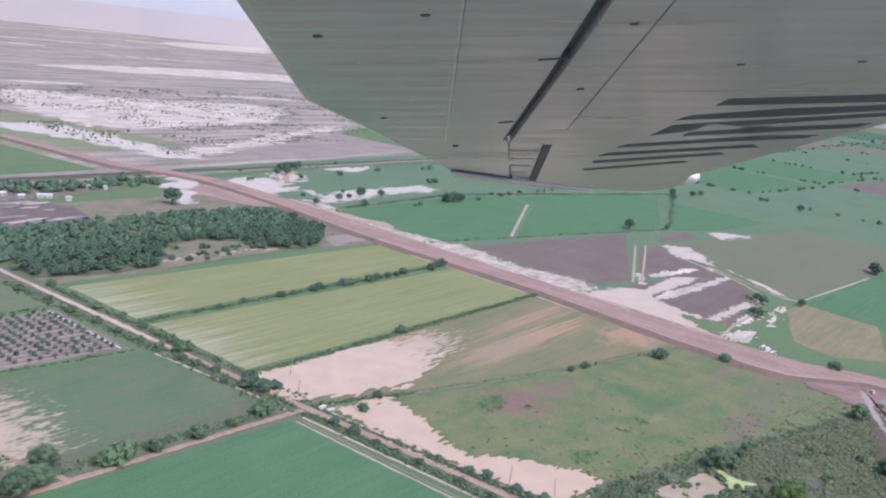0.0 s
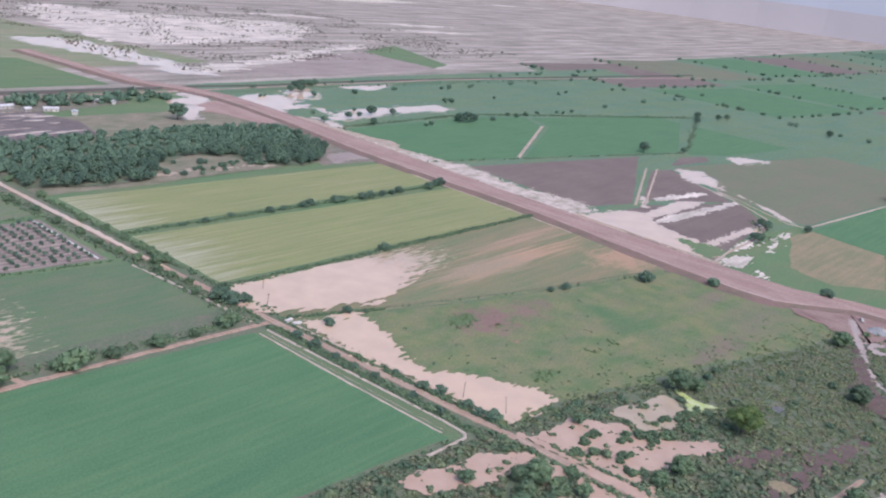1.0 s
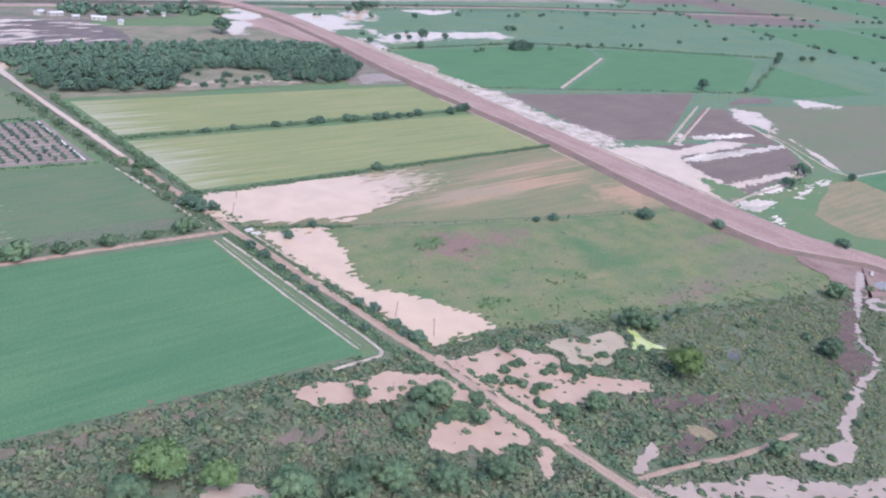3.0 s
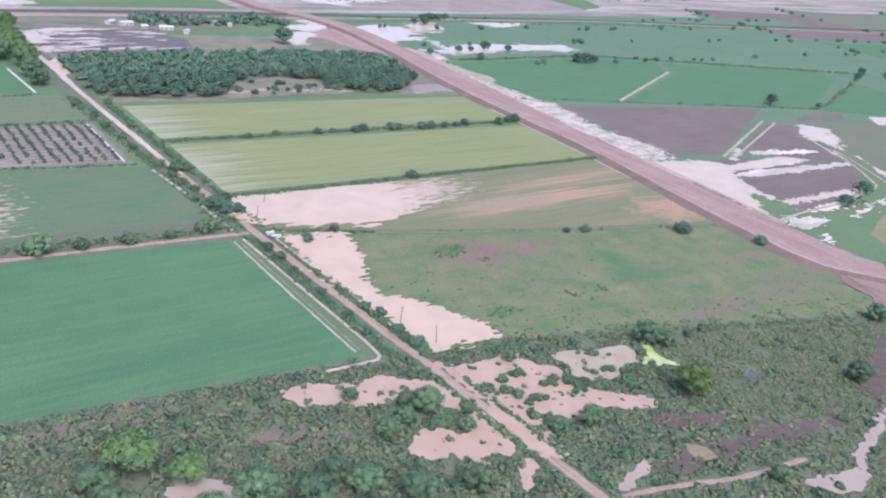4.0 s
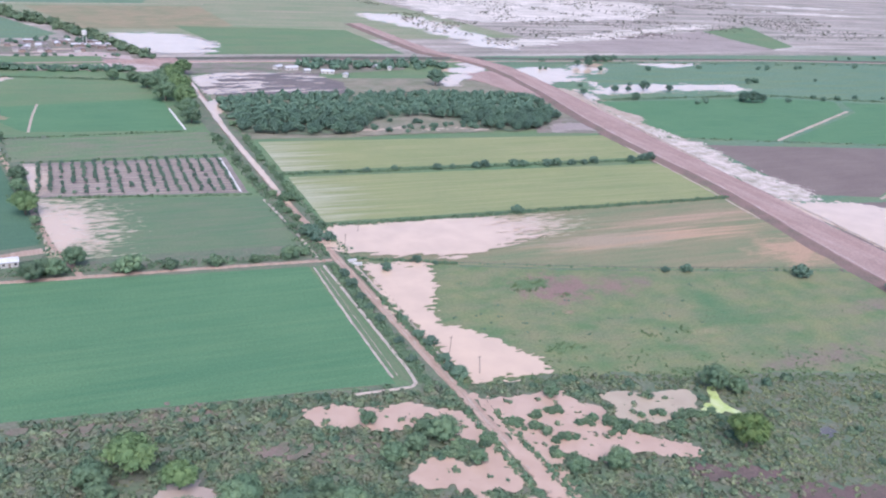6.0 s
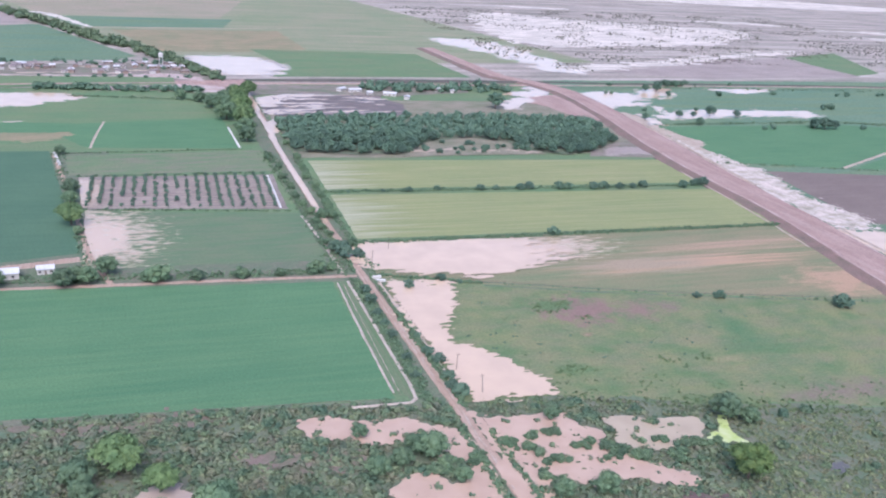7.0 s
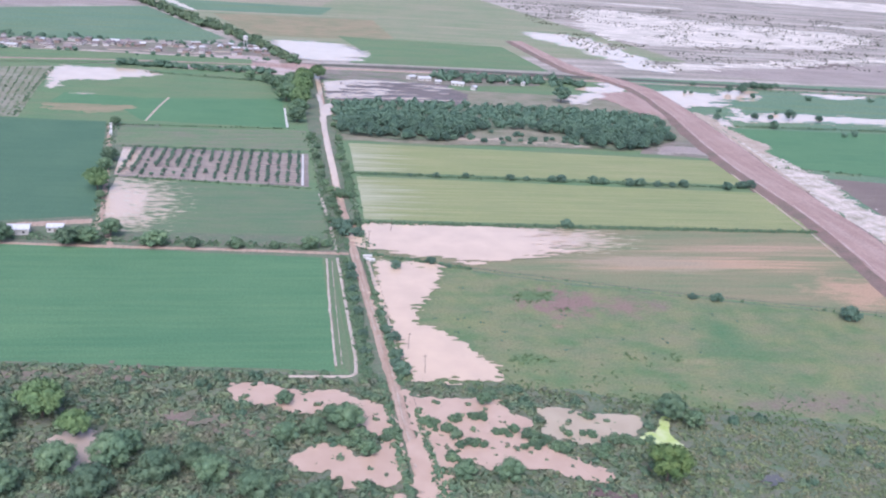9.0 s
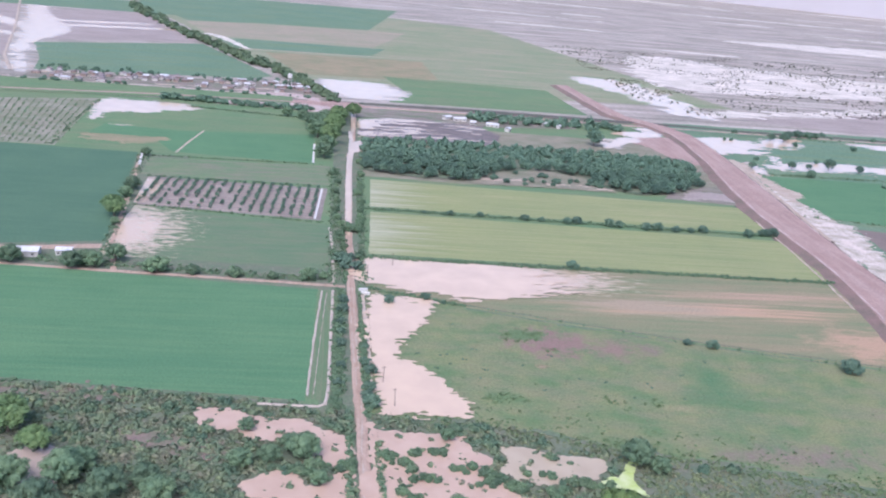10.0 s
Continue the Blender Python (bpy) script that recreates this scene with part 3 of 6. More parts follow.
sheet("field", [(-151, 366), (-14, 364), (-15, 424), (-154, 418)], 0.07, ROUGHGREEN, "strip of rough green meadow", 3, 0.8)
sheet("field", [(-229, 442), (-165, 428), (-27, 430), (-30, 606), (-243, 640)], 0.07, GREEN, "green field with a dry brown streak", 4, 1.0)
sheet("field", [(-219, 492), (-165, 486), (-140, 440), (-28.5, 431), (-32, 537), (-149, 520), (-214, 530)], 0.09, EMERALD, "rich green corner of a field", 4, 0.8)
pool("water", [(-243, 645), (-232, 554), (-227, 557), (-220, 584), (-195, 592), (-160, 612), (-146, 628), (-165, 645), (-212, 647)], 0.10, WATER, "pale flood water at the edge of a field", 0.9, 5.0, 5.0, 3.0)
pool("water", [(-213, 527), (-202, 530), (-190, 529), (-200, 526)], 0.10, WATER, "thin pale puddle in a green field", 0.5, 1.2, 1.4, 3.0, 7)
pool("field", [(-222, 486), (-180, 489), (-150, 488), (-172, 461), (-212, 469)], 0.085, TANFIELD, "dry brown streak in a green field", 1.0, 4.0, 4.0, 4.0, 9, category="field")
sheet("field", [(-345, 610), (-300, 440), (-231, 438), (-246, 645)], 0.07, VINES, "row crop with pale wet furrows", 4, 0.7)
sheet("field", [(-330, 440), (-166, 432), (-140, 215), (-195, 203), (-330, 196)], 0.07, DARKCROP, "large dark green crop field", 4, 0.6)

sheet("field", [(16, 391), (14, 316), (309, 304), (322, 369)], 0.07, PALECROP, "pale yellow-green crop field with mown rows", 3, 0.6)
sheet("field", [(14, 303), (11, 216), (299, 206), (308, 286)], 0.07, PALECROP, "long pale yellow-green crop field", 3, 0.6)
sheet("field", [(6, 206), (301, 203), (295, 135), (276, 78), (168, 105), (80, 130), (8, 160)], 0.06, STUBBLE, "dry stubble field, green and orange-tan", 4, 1.0)
sheet("field", [(8, 158), (80, 129), (168, 104), (268, 79), (292, 62), (291, -42), (232, -36), (150, -12), (90, 6), (48, 18), (8, 20)], 0.06, PASTURE, "open green pasture with bare mauve patches", 2.5, 5.0)
sheet("ground", [(10, 400), (90, 394), (180, 402), (300, 392), (322, 375), (345, 540), (330, 600), (12, 620)], 0.05, ROUGH, "weedy clearing between the groves", 5, 1.5, category="ground")
sheet("field", [(250, 385), (316, 376), (328, 440), (268, 420)], 0.08, VILLAGE, "small bare grey-brown plot", 4, 1.0)

sheet("field", [(-19, 33), (-9, 29), (-8.5, 154), (-16, 154)], 0.08, DITCHSOIL, "weedy brown strip between two ditch banks", 3, 0.5)

# east of the embankment
sheet("field", [(322, 20), (350, 20), (480, -60), (900, -200), (900, 420), (1100, 700), (370, 690), (352, 540)], 0.03, FARGREEN, "green flats of small fields beyond the embankment", 8, 2, category="ground")
sheet("field", [(372, 486), (590, 486), (664, 462), (633, 417), (455, 330), (352, 360), (345, 372)], 0.07, EMERALD, "green crop field", 4, 1)
sheet("field", [(671, 456), (950, 390), (690, 268), (470, 328), (646, 414)], 0.07, EMERALD, "green crop field beside a pale path", 4, 1)
sheet("field", [(380, 328), (612, 277), (418, 180), (365, 197)], 0.07, PLOUGHED, "bare ploughed field of mauve-brown soil", 4, 1)
sheet("field", [(337, 178), (425, 170), (525, 128), (484, 86), (335, 68), (322, 90)], 0.07, PLOUGHED, "bare ploughed plot beside flood water", 4, 1.5)
pool("water", [(321, 182), (354, 182), (398, 166), (376, 127), (368, 95), (363, 72), (335, 70), (326, 91), (333, 120), (328, 141)], 0.10, WATER, "sheet of pale flood water by the embankment", 1.0, 2.5, 2.6, 1.5, 71)
pool("water", [(399, 159), (532, 160), (528, 148), (404, 146)], 0.10, WATER, "pale wet strip across the ploughed plot", 0.9, 2.2, 2.4, 1.5, 72)
pool("water", [(395, 144), (526, 133), (519, 127), (401, 134)], 0.10, SALT, "pale wet strip across the ploughed plot", 0.9, 2.2, 2.4, 1.5, 73)
pool("water", [(362, 92), (422, 90), (487, 85), (471, 80), (413, 81), (358, 85)], 0.10, WATER, "pale wet strip across the ploughed plot", 0.9, 2.2, 2.4, 1.5, 74)
pool("water", [(371, 73), (419, 72), (415, 68), (368, 68)], 0.10, SALT, "pale wet strip across the ploughed plot", 0.9, 2.2, 2.4, 1.5, 75)
pool("water", [(422, 616), (446, 652), (497, 683), (484, 640), (455, 622)], 0.10, WATER, "pale flood water in a green field", 1.0, 9.0, 7.0, 3.0, 301)
pool("water", [(423, 580), (428, 560), (426, 537), (416, 546), (418, 566)], 0.10, WATER, "pale flood water in a green field", 1.0, 9.0, 7.0, 2.0, 302)
pool("water", [(402, 530), (440, 546), (468, 562), (534, 550), (600, 556), (590, 530), (520, 522), (448, 518), (402, 514)], 0.10, WATER, "long pale flooded strip beside a hedge", 1.0, 9.0, 7.0, 4.0, 303)
pool("water", [(560, 690), (596, 690), (650, 690), (640, 664), (592, 649), (570, 660), (553, 668)], 0.10, WATER, "long pale flooded strip in a far field", 1.0, 9.0, 7.0, 3.0, 304)
sheet("field", [(870, 935), (1010, 990), (930, 800), (856, 772)], 0.07, GREEN, "green far field beside a wet lane", 6, 2)
sheet("field", [(600, 800), (652, 880), (745, 912), (820, 880), (690, 790)], 0.07, PLOUGHED, "bare brown far field", 6, 2)
pool("ground", [(362, 540), (378, 538), (376, 455), (384, 426), (372, 404), (362, 358), (356, 362), (360, 420), (364, 470)], 0.11, PALEDIRT, "pale spoil spread along the embankment", 0.8, 2.5, 3.0, 1.0, 305, category="ground")
pool("ground", [(266, 390), (283, 413), (318, 412), (312, 386), (290, 390), (268, 385)], 0.11, FALLOW, "pale wet corner of a bare plot", 0.8, 2.0, 2.4, 2.0, 306, category="ground")
pool("water", [(451, 188), (436, 173), (416, 168), (424, 175)], 0.10, WATER, "pale wet strip across the ploughed plot", 0.9, 2.2, 2.4, 1.5, 76)
pool("water", [(602, 224), (616, 205), (590, 180), (561, 160), (558, 176), (567, 204)], 0.10, WATER, "pale wet streak along a field ditch", 0.9, 4.0, 4.0, 2.0, 321)
pool("water", [(733, 228), (768, 195), (750, 192), (708, 202), (714, 214)], 0.10, WATER, "pale wet streak in an olive field", 0.9, 4.0, 4.0, 3.0, 322)
pool("water", [(556, 142), (538, 108), (516, 80), (503, 66), (508, 80), (540, 120)], 0.10, WATER, "pale wet streak along a field ditch", 0.8, 2.0, 2.2, 1.0, 323)
sheet("field", [(659, 252), (700, 242), (681, 226), (606, 236)], 0.085, PLOUGHED, "small bare plot between hedges", 4, 1)
pool("water", [(463, 179), (525, 166), (517, 159), (455, 171)], 0.10, SALT, "pale wet strip across the ploughed plot", 0.9, 2.2, 2.4, 1.5, 77)
pool("field", [(358, 108), (362, 72), (344, 70), (330, 70), (334, 78)], 0.125, GREEN, "green weedy strip beside the flooded plot", 0.8, 3.0, 3.5, 1.5, 311, category="verge")
sheet("field", [(532, 136), (535, 124), (504, 76), (475, 83)], 0.105, GREEN, "green ditch verge between fields", 3, 1.0)
pool("water", [(340, 392), (364, 390), (380, 326), (366, 270), (372, 196), (336, 192), (338, 260), (342, 330)], 0.09, SPOIL, "pale wet strip beside the embankment", 0.9, 5.0, 5.5, 1.0)
sheet("field", [(440, 182), (560, 235), (590, 228), (520, 132)], 0.07, PLOUGHED, "bare plot between ditches", 4, 1)
sheet("field", [(605, 232), (1127, 112), (745, 37), (510, 62), (530, 130)], 0.07, OLIVE, "olive-brown field with pale wet streaks", 4, 1.5)
sheet("field", [(505, 66), (505, -20), (420, -120), (318, -140), (326, 60), (400, 78)], 0.05, GREEN, "green weedy meadow beside the embankment", 4, 1.5)
sheet("field", [(499, 52), (760, 34), (700, -40), (470, -20)], 0.07, EMERALD, "green crop field", 4, 1)
sheet("field", [(462, 58), (495, 50), (482, -11), (386, -36), (359, -7), (371, 26)], 0.07, TANFIELD, "tan and green stubble field", 4, 1.5)
pool("water", [(339, 62), (364, 57), (348, 46), (332, 53)], 0.10, SALT, "pale puddle in a wet meadow", 0.8, 4.5, 4.0, 3.0, 81)
pool("water", [(339, 38), (334, 31), (327, 25), (325, 31)], 0.10, SALT, "pale puddle in a wet meadow", 0.8, 4.5, 4.0, 3.0, 82)
pool("water", [(393, 55), (465, 61), (459, 57), (400, 51)], 0.10, SALT, "pale puddle in a wet meadow", 0.8, 4.5, 4.0, 3.0, 83)
sheet("field", [(900, 340), (1034, 189), (744, 229), (690, 256)], 0.07, EMERALD, "green crop field", 5, 1)
sheet("field", [(1114, 326), (1074, 192), (1020, 205)], 0.08, TAN, "narrow orange-tan stubble field", 5, 1)

# north: canal, railway bank, far fields, flooded flats
sheet("field", [(12, 620), (9, 550), (34, 570), (107, 568), (145, 640), (60, 662)], 0.07, MUDPLOT, "churned dark mud with puddles", 4, 2)
sheet("field", [(-418, 1010), (-212, 1122), (-92, 862), (-112, 838), (-352, 792), (-372, 880)], 0.07, FARGREEN, "dull green field beyond the village", 6, 1.5)
sheet("field", [(-520, 1425), (-395, 1560), (-222, 1140), (-398, 1050), (-430, 1060)], 0.07, FALLOW, "bare mauve field beyond the village", 6, 2)
sheet("field", [(-740, 1300), (-585, 1500), (-412, 892), (-420, 850), (-640, 850)], 0.07, FALLOW, "bare mauve field with wet strips", 6, 2)
pool("water", [(-602, 1580), (-566, 1600), (-518, 1416), (-470, 1310), (-413, 1150), (-417, 1010), (-400, 925), (-362, 790), (-370, 784), (-410, 895), (-475, 1150), (-540, 1380)], 0.10, WATER, "pale flood water along a far track", 1.8, 10, 8, 2.5)
ribbon("road", [(-372, 776), (-416, 890), (-480, 1130), (-606, 1560)], 2.5, 0.0, 0.5, 1.0, PALEDIRT, "pale far farm track between fields", 0.8, 8)
pool("water", [(-460, 1290), (-400, 1308), (-335, 1328), (-320, 1312), (-400, 1282), (-455, 1268)], 0.10, WATER, "long pale wet strip across a bare far field", 1.6, 4, 3, 5.0, 21)
pool("water", [(-446, 1238), (-380, 1256), (-290, 1272), (-284, 1258), (-360, 1232), (-440, 1216)], 0.10, WATER, "long pale wet strip across a bare far field", 1.6, 4, 3, 5.0, 25)
pool("water", [(-560, 1300), (-470, 1180), (-490, 1170), (-580, 1270)], 0.10, WATER, "long pale wet strip across a bare far field", 2.0, 5, 4, 4.0, 22)
pool("water", [(-590, 1180), (-462, 1085), (-480, 1075), (-610, 1160)], 0.10, WATER, "long pale wet strip across a bare far field", 2.0, 5, 4, 4.0, 23)
sheet("field", [(-395, 1640), (-250, 1290), (-150, 1050), (-55, 865), (160, 830), (500, 860), (300, 1700), (-300, 2000)], 0.06, FARPALE, "wide pale green far field", 8, 2)
sheet("field", [(-440, 1760), (-282, 1430), (-168, 1470), (40, 1500), (120, 2000), (-250, 1990)], 0.07, FARGREEN, "fresh green far field", 8, 2)
sheet("field", [(-285, 1418), (-212, 1226), (40, 1228), (110, 1495), (-168, 1462)], 0.07, FARTAN, "pale tan far field", 6, 2)
sheet("field", [(-208, 1218), (-166, 1108), (34, 1118), (60, 1224)], 0.07, FARGREEN, "green strip of a far field", 6, 2)
sheet("field", [(-120, 1085), (-62, 900), (40, 905), (120, 930), (110, 1105)], 0.07, TANFIELD, "tan and green striped far field", 6, 2)
ribbon("road", [(-170, 1098), (-60, 1112), (120, 1128)], 3.0, 0.0, 0.3, 1.0, PALEDIRT, "pale far farm track between fields", 0.8, 8)
pool("water", [(-238, 1245), (-208, 1224), (-153, 1112), (-146, 1114), (-190, 1226), (-222, 1262)], 0.10, SALT, "thin pale wet edge beside a tree line", 1.6, 3, 3, 1.0, 24)
pool("water", [(-36, 868), (-12, 757), (29, 750), (60, 770), (70, 800), (38, 865)], 0.12, WATER, "pale flooded corner of a far field", 1.2, 12, 10, 5.0, 31)
sheet("field", [(-480, 1710), (-390, 1720), (-300, 1500), (-900, 1470), (-1200, 2100)], 0.06, FARGREEN, "far green field", 10, 2)
sheet("field", [(260, 911), (276, 742), (44, 738), (72, 800), (46, 930)], 0.07, GREEN, "green field beside the red track", 5, 1)
pool("water", [(353, 1085), (421, 1032), (446, 850), (440, 770), (400, 800), (380, 900), (340, 1000), (330, 1060)], 0.09, WATER, "broad muddy river channel", 4.0, 16, 8, 2.5)
pool("water", [(430, 830), (470, 795), (600, 850), (905, 975), (900, 1000), (600, 880), (460, 830)], 0.09, SALT, "long pale wet lane", 4.0, 16, 8, 2.5)
sheet("field", [(480, 790), (600, 838), (860, 930), (870, 770), (597, 742)], 0.06, FALLOW, "bare brown far field", 6, 2)
pool("water", [(460, 1150), (542, 1430), (756, 1345), (1006, 1250), (837, 1066), (640, 1020), (480, 1010)], 0.06, SALT, "wide salt-pale flooded flat dotted with shrubs", 4.0, 16, 8, 2.5)
pool("water", [(900, 1900), (1500, 2000), (2000, 1800), (1500, 1750)], 0.08, SALT, "far pale flooded flat", 4.0, 16, 8, 2.5)
pool("water", [(2150, 2930), (2290, 3216), (2909, 3326), (2569, 2925)], 0.08, SALT, "far pale flooded flat", 4.0, 16, 8, 2.5)

sheet("ground", [(-352, 728), (-190, 716), (-20, 706), (-10, 730), (-55, 822), (-200, 800), (-350, 775)], 0.05, VILLAGE, "trodden reddish village ground with weeds", 5, 3, category="ground")
sheet("ground", [(8, 638), (70, 642), (150, 632), (240, 650), (250, 688), (10, 690)], 0.06, VILLAGE, "bare reddish ground between sheds and canal", 4, 2, category="ground")
sheet("ground", [(-70, 690), (-10, 672), (20, 690), (12, 720), (-60, 712)], 0.06, REDDIRT, "reddish churned ground at the crossing", 4, 3, category="ground")
pool("ground", [(-372, 742), (-284, 737), (-196, 742), (-134, 738), (-61, 750), (-30, 724), (-38, 712), (-70, 728), (-134, 728), (-196, 732), (-284, 730), (-372, 735)], 0.10, PALERED, "pink dirt road along the village", 1.2, 2.5, 2.2, 2.0, 41, category="ground")
pool("ground", [(-138, 676), (-96, 684), (-40, 690), (-8, 668), (-20, 652), (-56, 654), (-100, 658), (-136, 660)], 0.10, PALERED, "pale pink wet dirt by the crossing", 1.0, 3.0, 2.6, 2.5, 42, category="ground")
for k, (x, y, a, b) in enumerate(((-190, 752, 22, 4), (-120, 752, 18, 5), (-92, 768, 16, 6), (-70, 792, 10, 5), (-140, 790, 12, 4), (-245, 778, 14, 4), (-300, 770, 12, 4), (-40, 768, 14, 5), (-340, 782, 8, 6), (-80, 742, 20, 4))):
    pool("ground", [(x - a, y), (x, y + b), (x + a, y + 1), (x, y - b)], 0.11, PALERED if k % 2 else PALEDIRT, "pale trodden yard in the village", 1.0, 3.0, 2.6, 2.0, 50 + k, category="yard")
# patchwork of far fields to the east
sheet("ground", [(880, -1700), (4300, -1700), (4300, 900), (1100, 760), (1080, 690), (890, 410)], 0.02, FARGREEN, "green flats between far fields", 60, 2, category="ground")
patch = random.Random(8)
FAR_HEDGES = []
for i in range(9):
    for j in range(9):
        x, y = 1130 + i * 330 + patch.uniform(-30, 30), -1500 + j * 260 + patch.uniform(-20, 20)
        w, h = 300 + patch.uniform(-20, 20), 235 + patch.uniform(-15, 15)
        sheet("field", [(x, y), (x + w, y - 40), (x + w, y + h - 40), (x, y + h)], 0.08, patch.choice((EMERALD, FARGREEN, DARKCROP, OLIVE, FARGREEN, PLOUGHED)), "far patchwork field", 60, 2)
        FAR_HEDGES += [((x - 8, y - 8), (x + w, y - 48)), ((x - 8, y - 8), (x - 8, y + h))]
# salt-pale streaks over the northern flats
for k in range(30):
    x, y = patch.uniform(420, 2600), patch.uniform(1150, 3600)
    a, b = patch.uniform(60, 260), patch.uniform(8, 26)
    pool("water", [(x - a, y + a * .2), (x, y + b), (x + a, y - a * .2), (x, y - b)], 0.09, SALT, "far pale flooded streak", 6.0, 14, 8, 3.0, k)

sheet("field", [(16, 545), (60, 542), (136, 540), (150, 590), (128, 632), (70, 640), (18, 618)], 0.065, MUDPLOT, "churned grey-brown plot beside the sheds", 4, 3)
ribbon("road", [(142, 533), (121, 586), (110, 652)], 2.6, 0.0, 0.2, 0.6, PALEDIRT, "pale track to the sheds", 0.8)
for x, y, a, b in ((112, 412, 10, 3), (138, 414, 8, 3), (165, 408, 9, 3), (188, 406, 8, 2.5), (205, 402, 7, 2), (300, 640, 26, 10), (330, 676, 22, 9), (268, 606, 14, 5), (18, 560, 7, 10)):
    pool("ground", [(x - a, y), (x, y + b), (x + a, y + 1), (x, y - b)], 0.09, PALEDIRT if y < 450 else WATER, "pale rubble and puddles", 1.0, 3.0, 3.5, 1.5, int(x), category="rubble")

sheet("ground", [(-700, 630), (-335, 652), (-190, 674), (-60, 688), (-60, 728), (-190, 732), (-335, 734), (-700, 705)], 0.05, GREEN, "green weedy canal banks", 4, 2.5, category="verge")
sheet("ground", [(360, 680), (800, 676), (1300, 630), (1300, 720), (800, 730), (360, 726)], 0.05, FARGREEN, "green weedy canal banks", 6, 3, category="verge")

sheet("ground", [(304, 632), (354, 644), (370, 622), (355, 528), (315, 509), (305, 548), (296, 588), (282, 603)], 0.05, REDDIRT, "churned red dirt round the road junction", 3, 3, category="ground")
pool("water", [(295, 660), (338, 663), (325, 638), (287, 633)], 0.10, WATER, "pale flood water beside the road junction", 1.6, 6, 4, 2.0, 90)
pool("water", [(280, 620), (298, 624), (285, 591), (256, 567), (252, 579)], 0.10, WATER, "pale flood water beside the road junction", 1.6, 6, 4, 2.0, 91)
pool("water", [(365, 651), (406, 655), (436, 646), (418, 605), (376, 579), (347, 572), (351, 603)], 0.10, WATER, "pale flood water beside the road junction", 1.6, 6, 4, 2.0, 92)
pool("water", [(376, 587), (429, 596), (416, 586), (365, 570)], 0.10, WATER, "pale flood water beside the road junction", 1.6, 6, 4, 2.0, 93)
pool("water", [(383, 542), (391, 529), (383, 496), (391, 488), (374, 491), (380, 526)], 0.10, WATER, "pale flood water beside the road junction", 1.6, 6, 4, 2.0, 94)
pool("ground", [(348, 517), (351, 467), (346, 388), (343, 325), (355, 328), (350, 351), (362, 410), (355, 456), (357, 506)], 0.10, SPOIL, "pale wet spoil along the embankment", 0.8, 3, 3.2, 1.5, 96, category="ground")
sheet("ground", [(90, 397), (150, 396), (215, 394), (208, 420), (196, 442), (165, 458), (120, 445), (98, 415)], 0.06, ROUGH, "dry tan ground with young trees in a grove clearing", 3, 2, category="ground")
pool("water", [(8, 615), (19, 626), (30, 619), (30, 597), (13, 582)], 0.10, WATER, "pale puddle on the churned plot", 1.0, 4, 3.6, 2.5, 100)
pool("water", [(9, 565), (15, 552), (9, 542)], 0.10, WATER, "pale puddle on the churned plot", 1.0, 4, 3.6, 2.5, 101)
pool("water", [(4, 516), (15, 515), (3, 473), (1, 493)], 0.10, WATER, "pale puddle on the churned plot", 1.0, 4, 3.6, 2.5, 102)

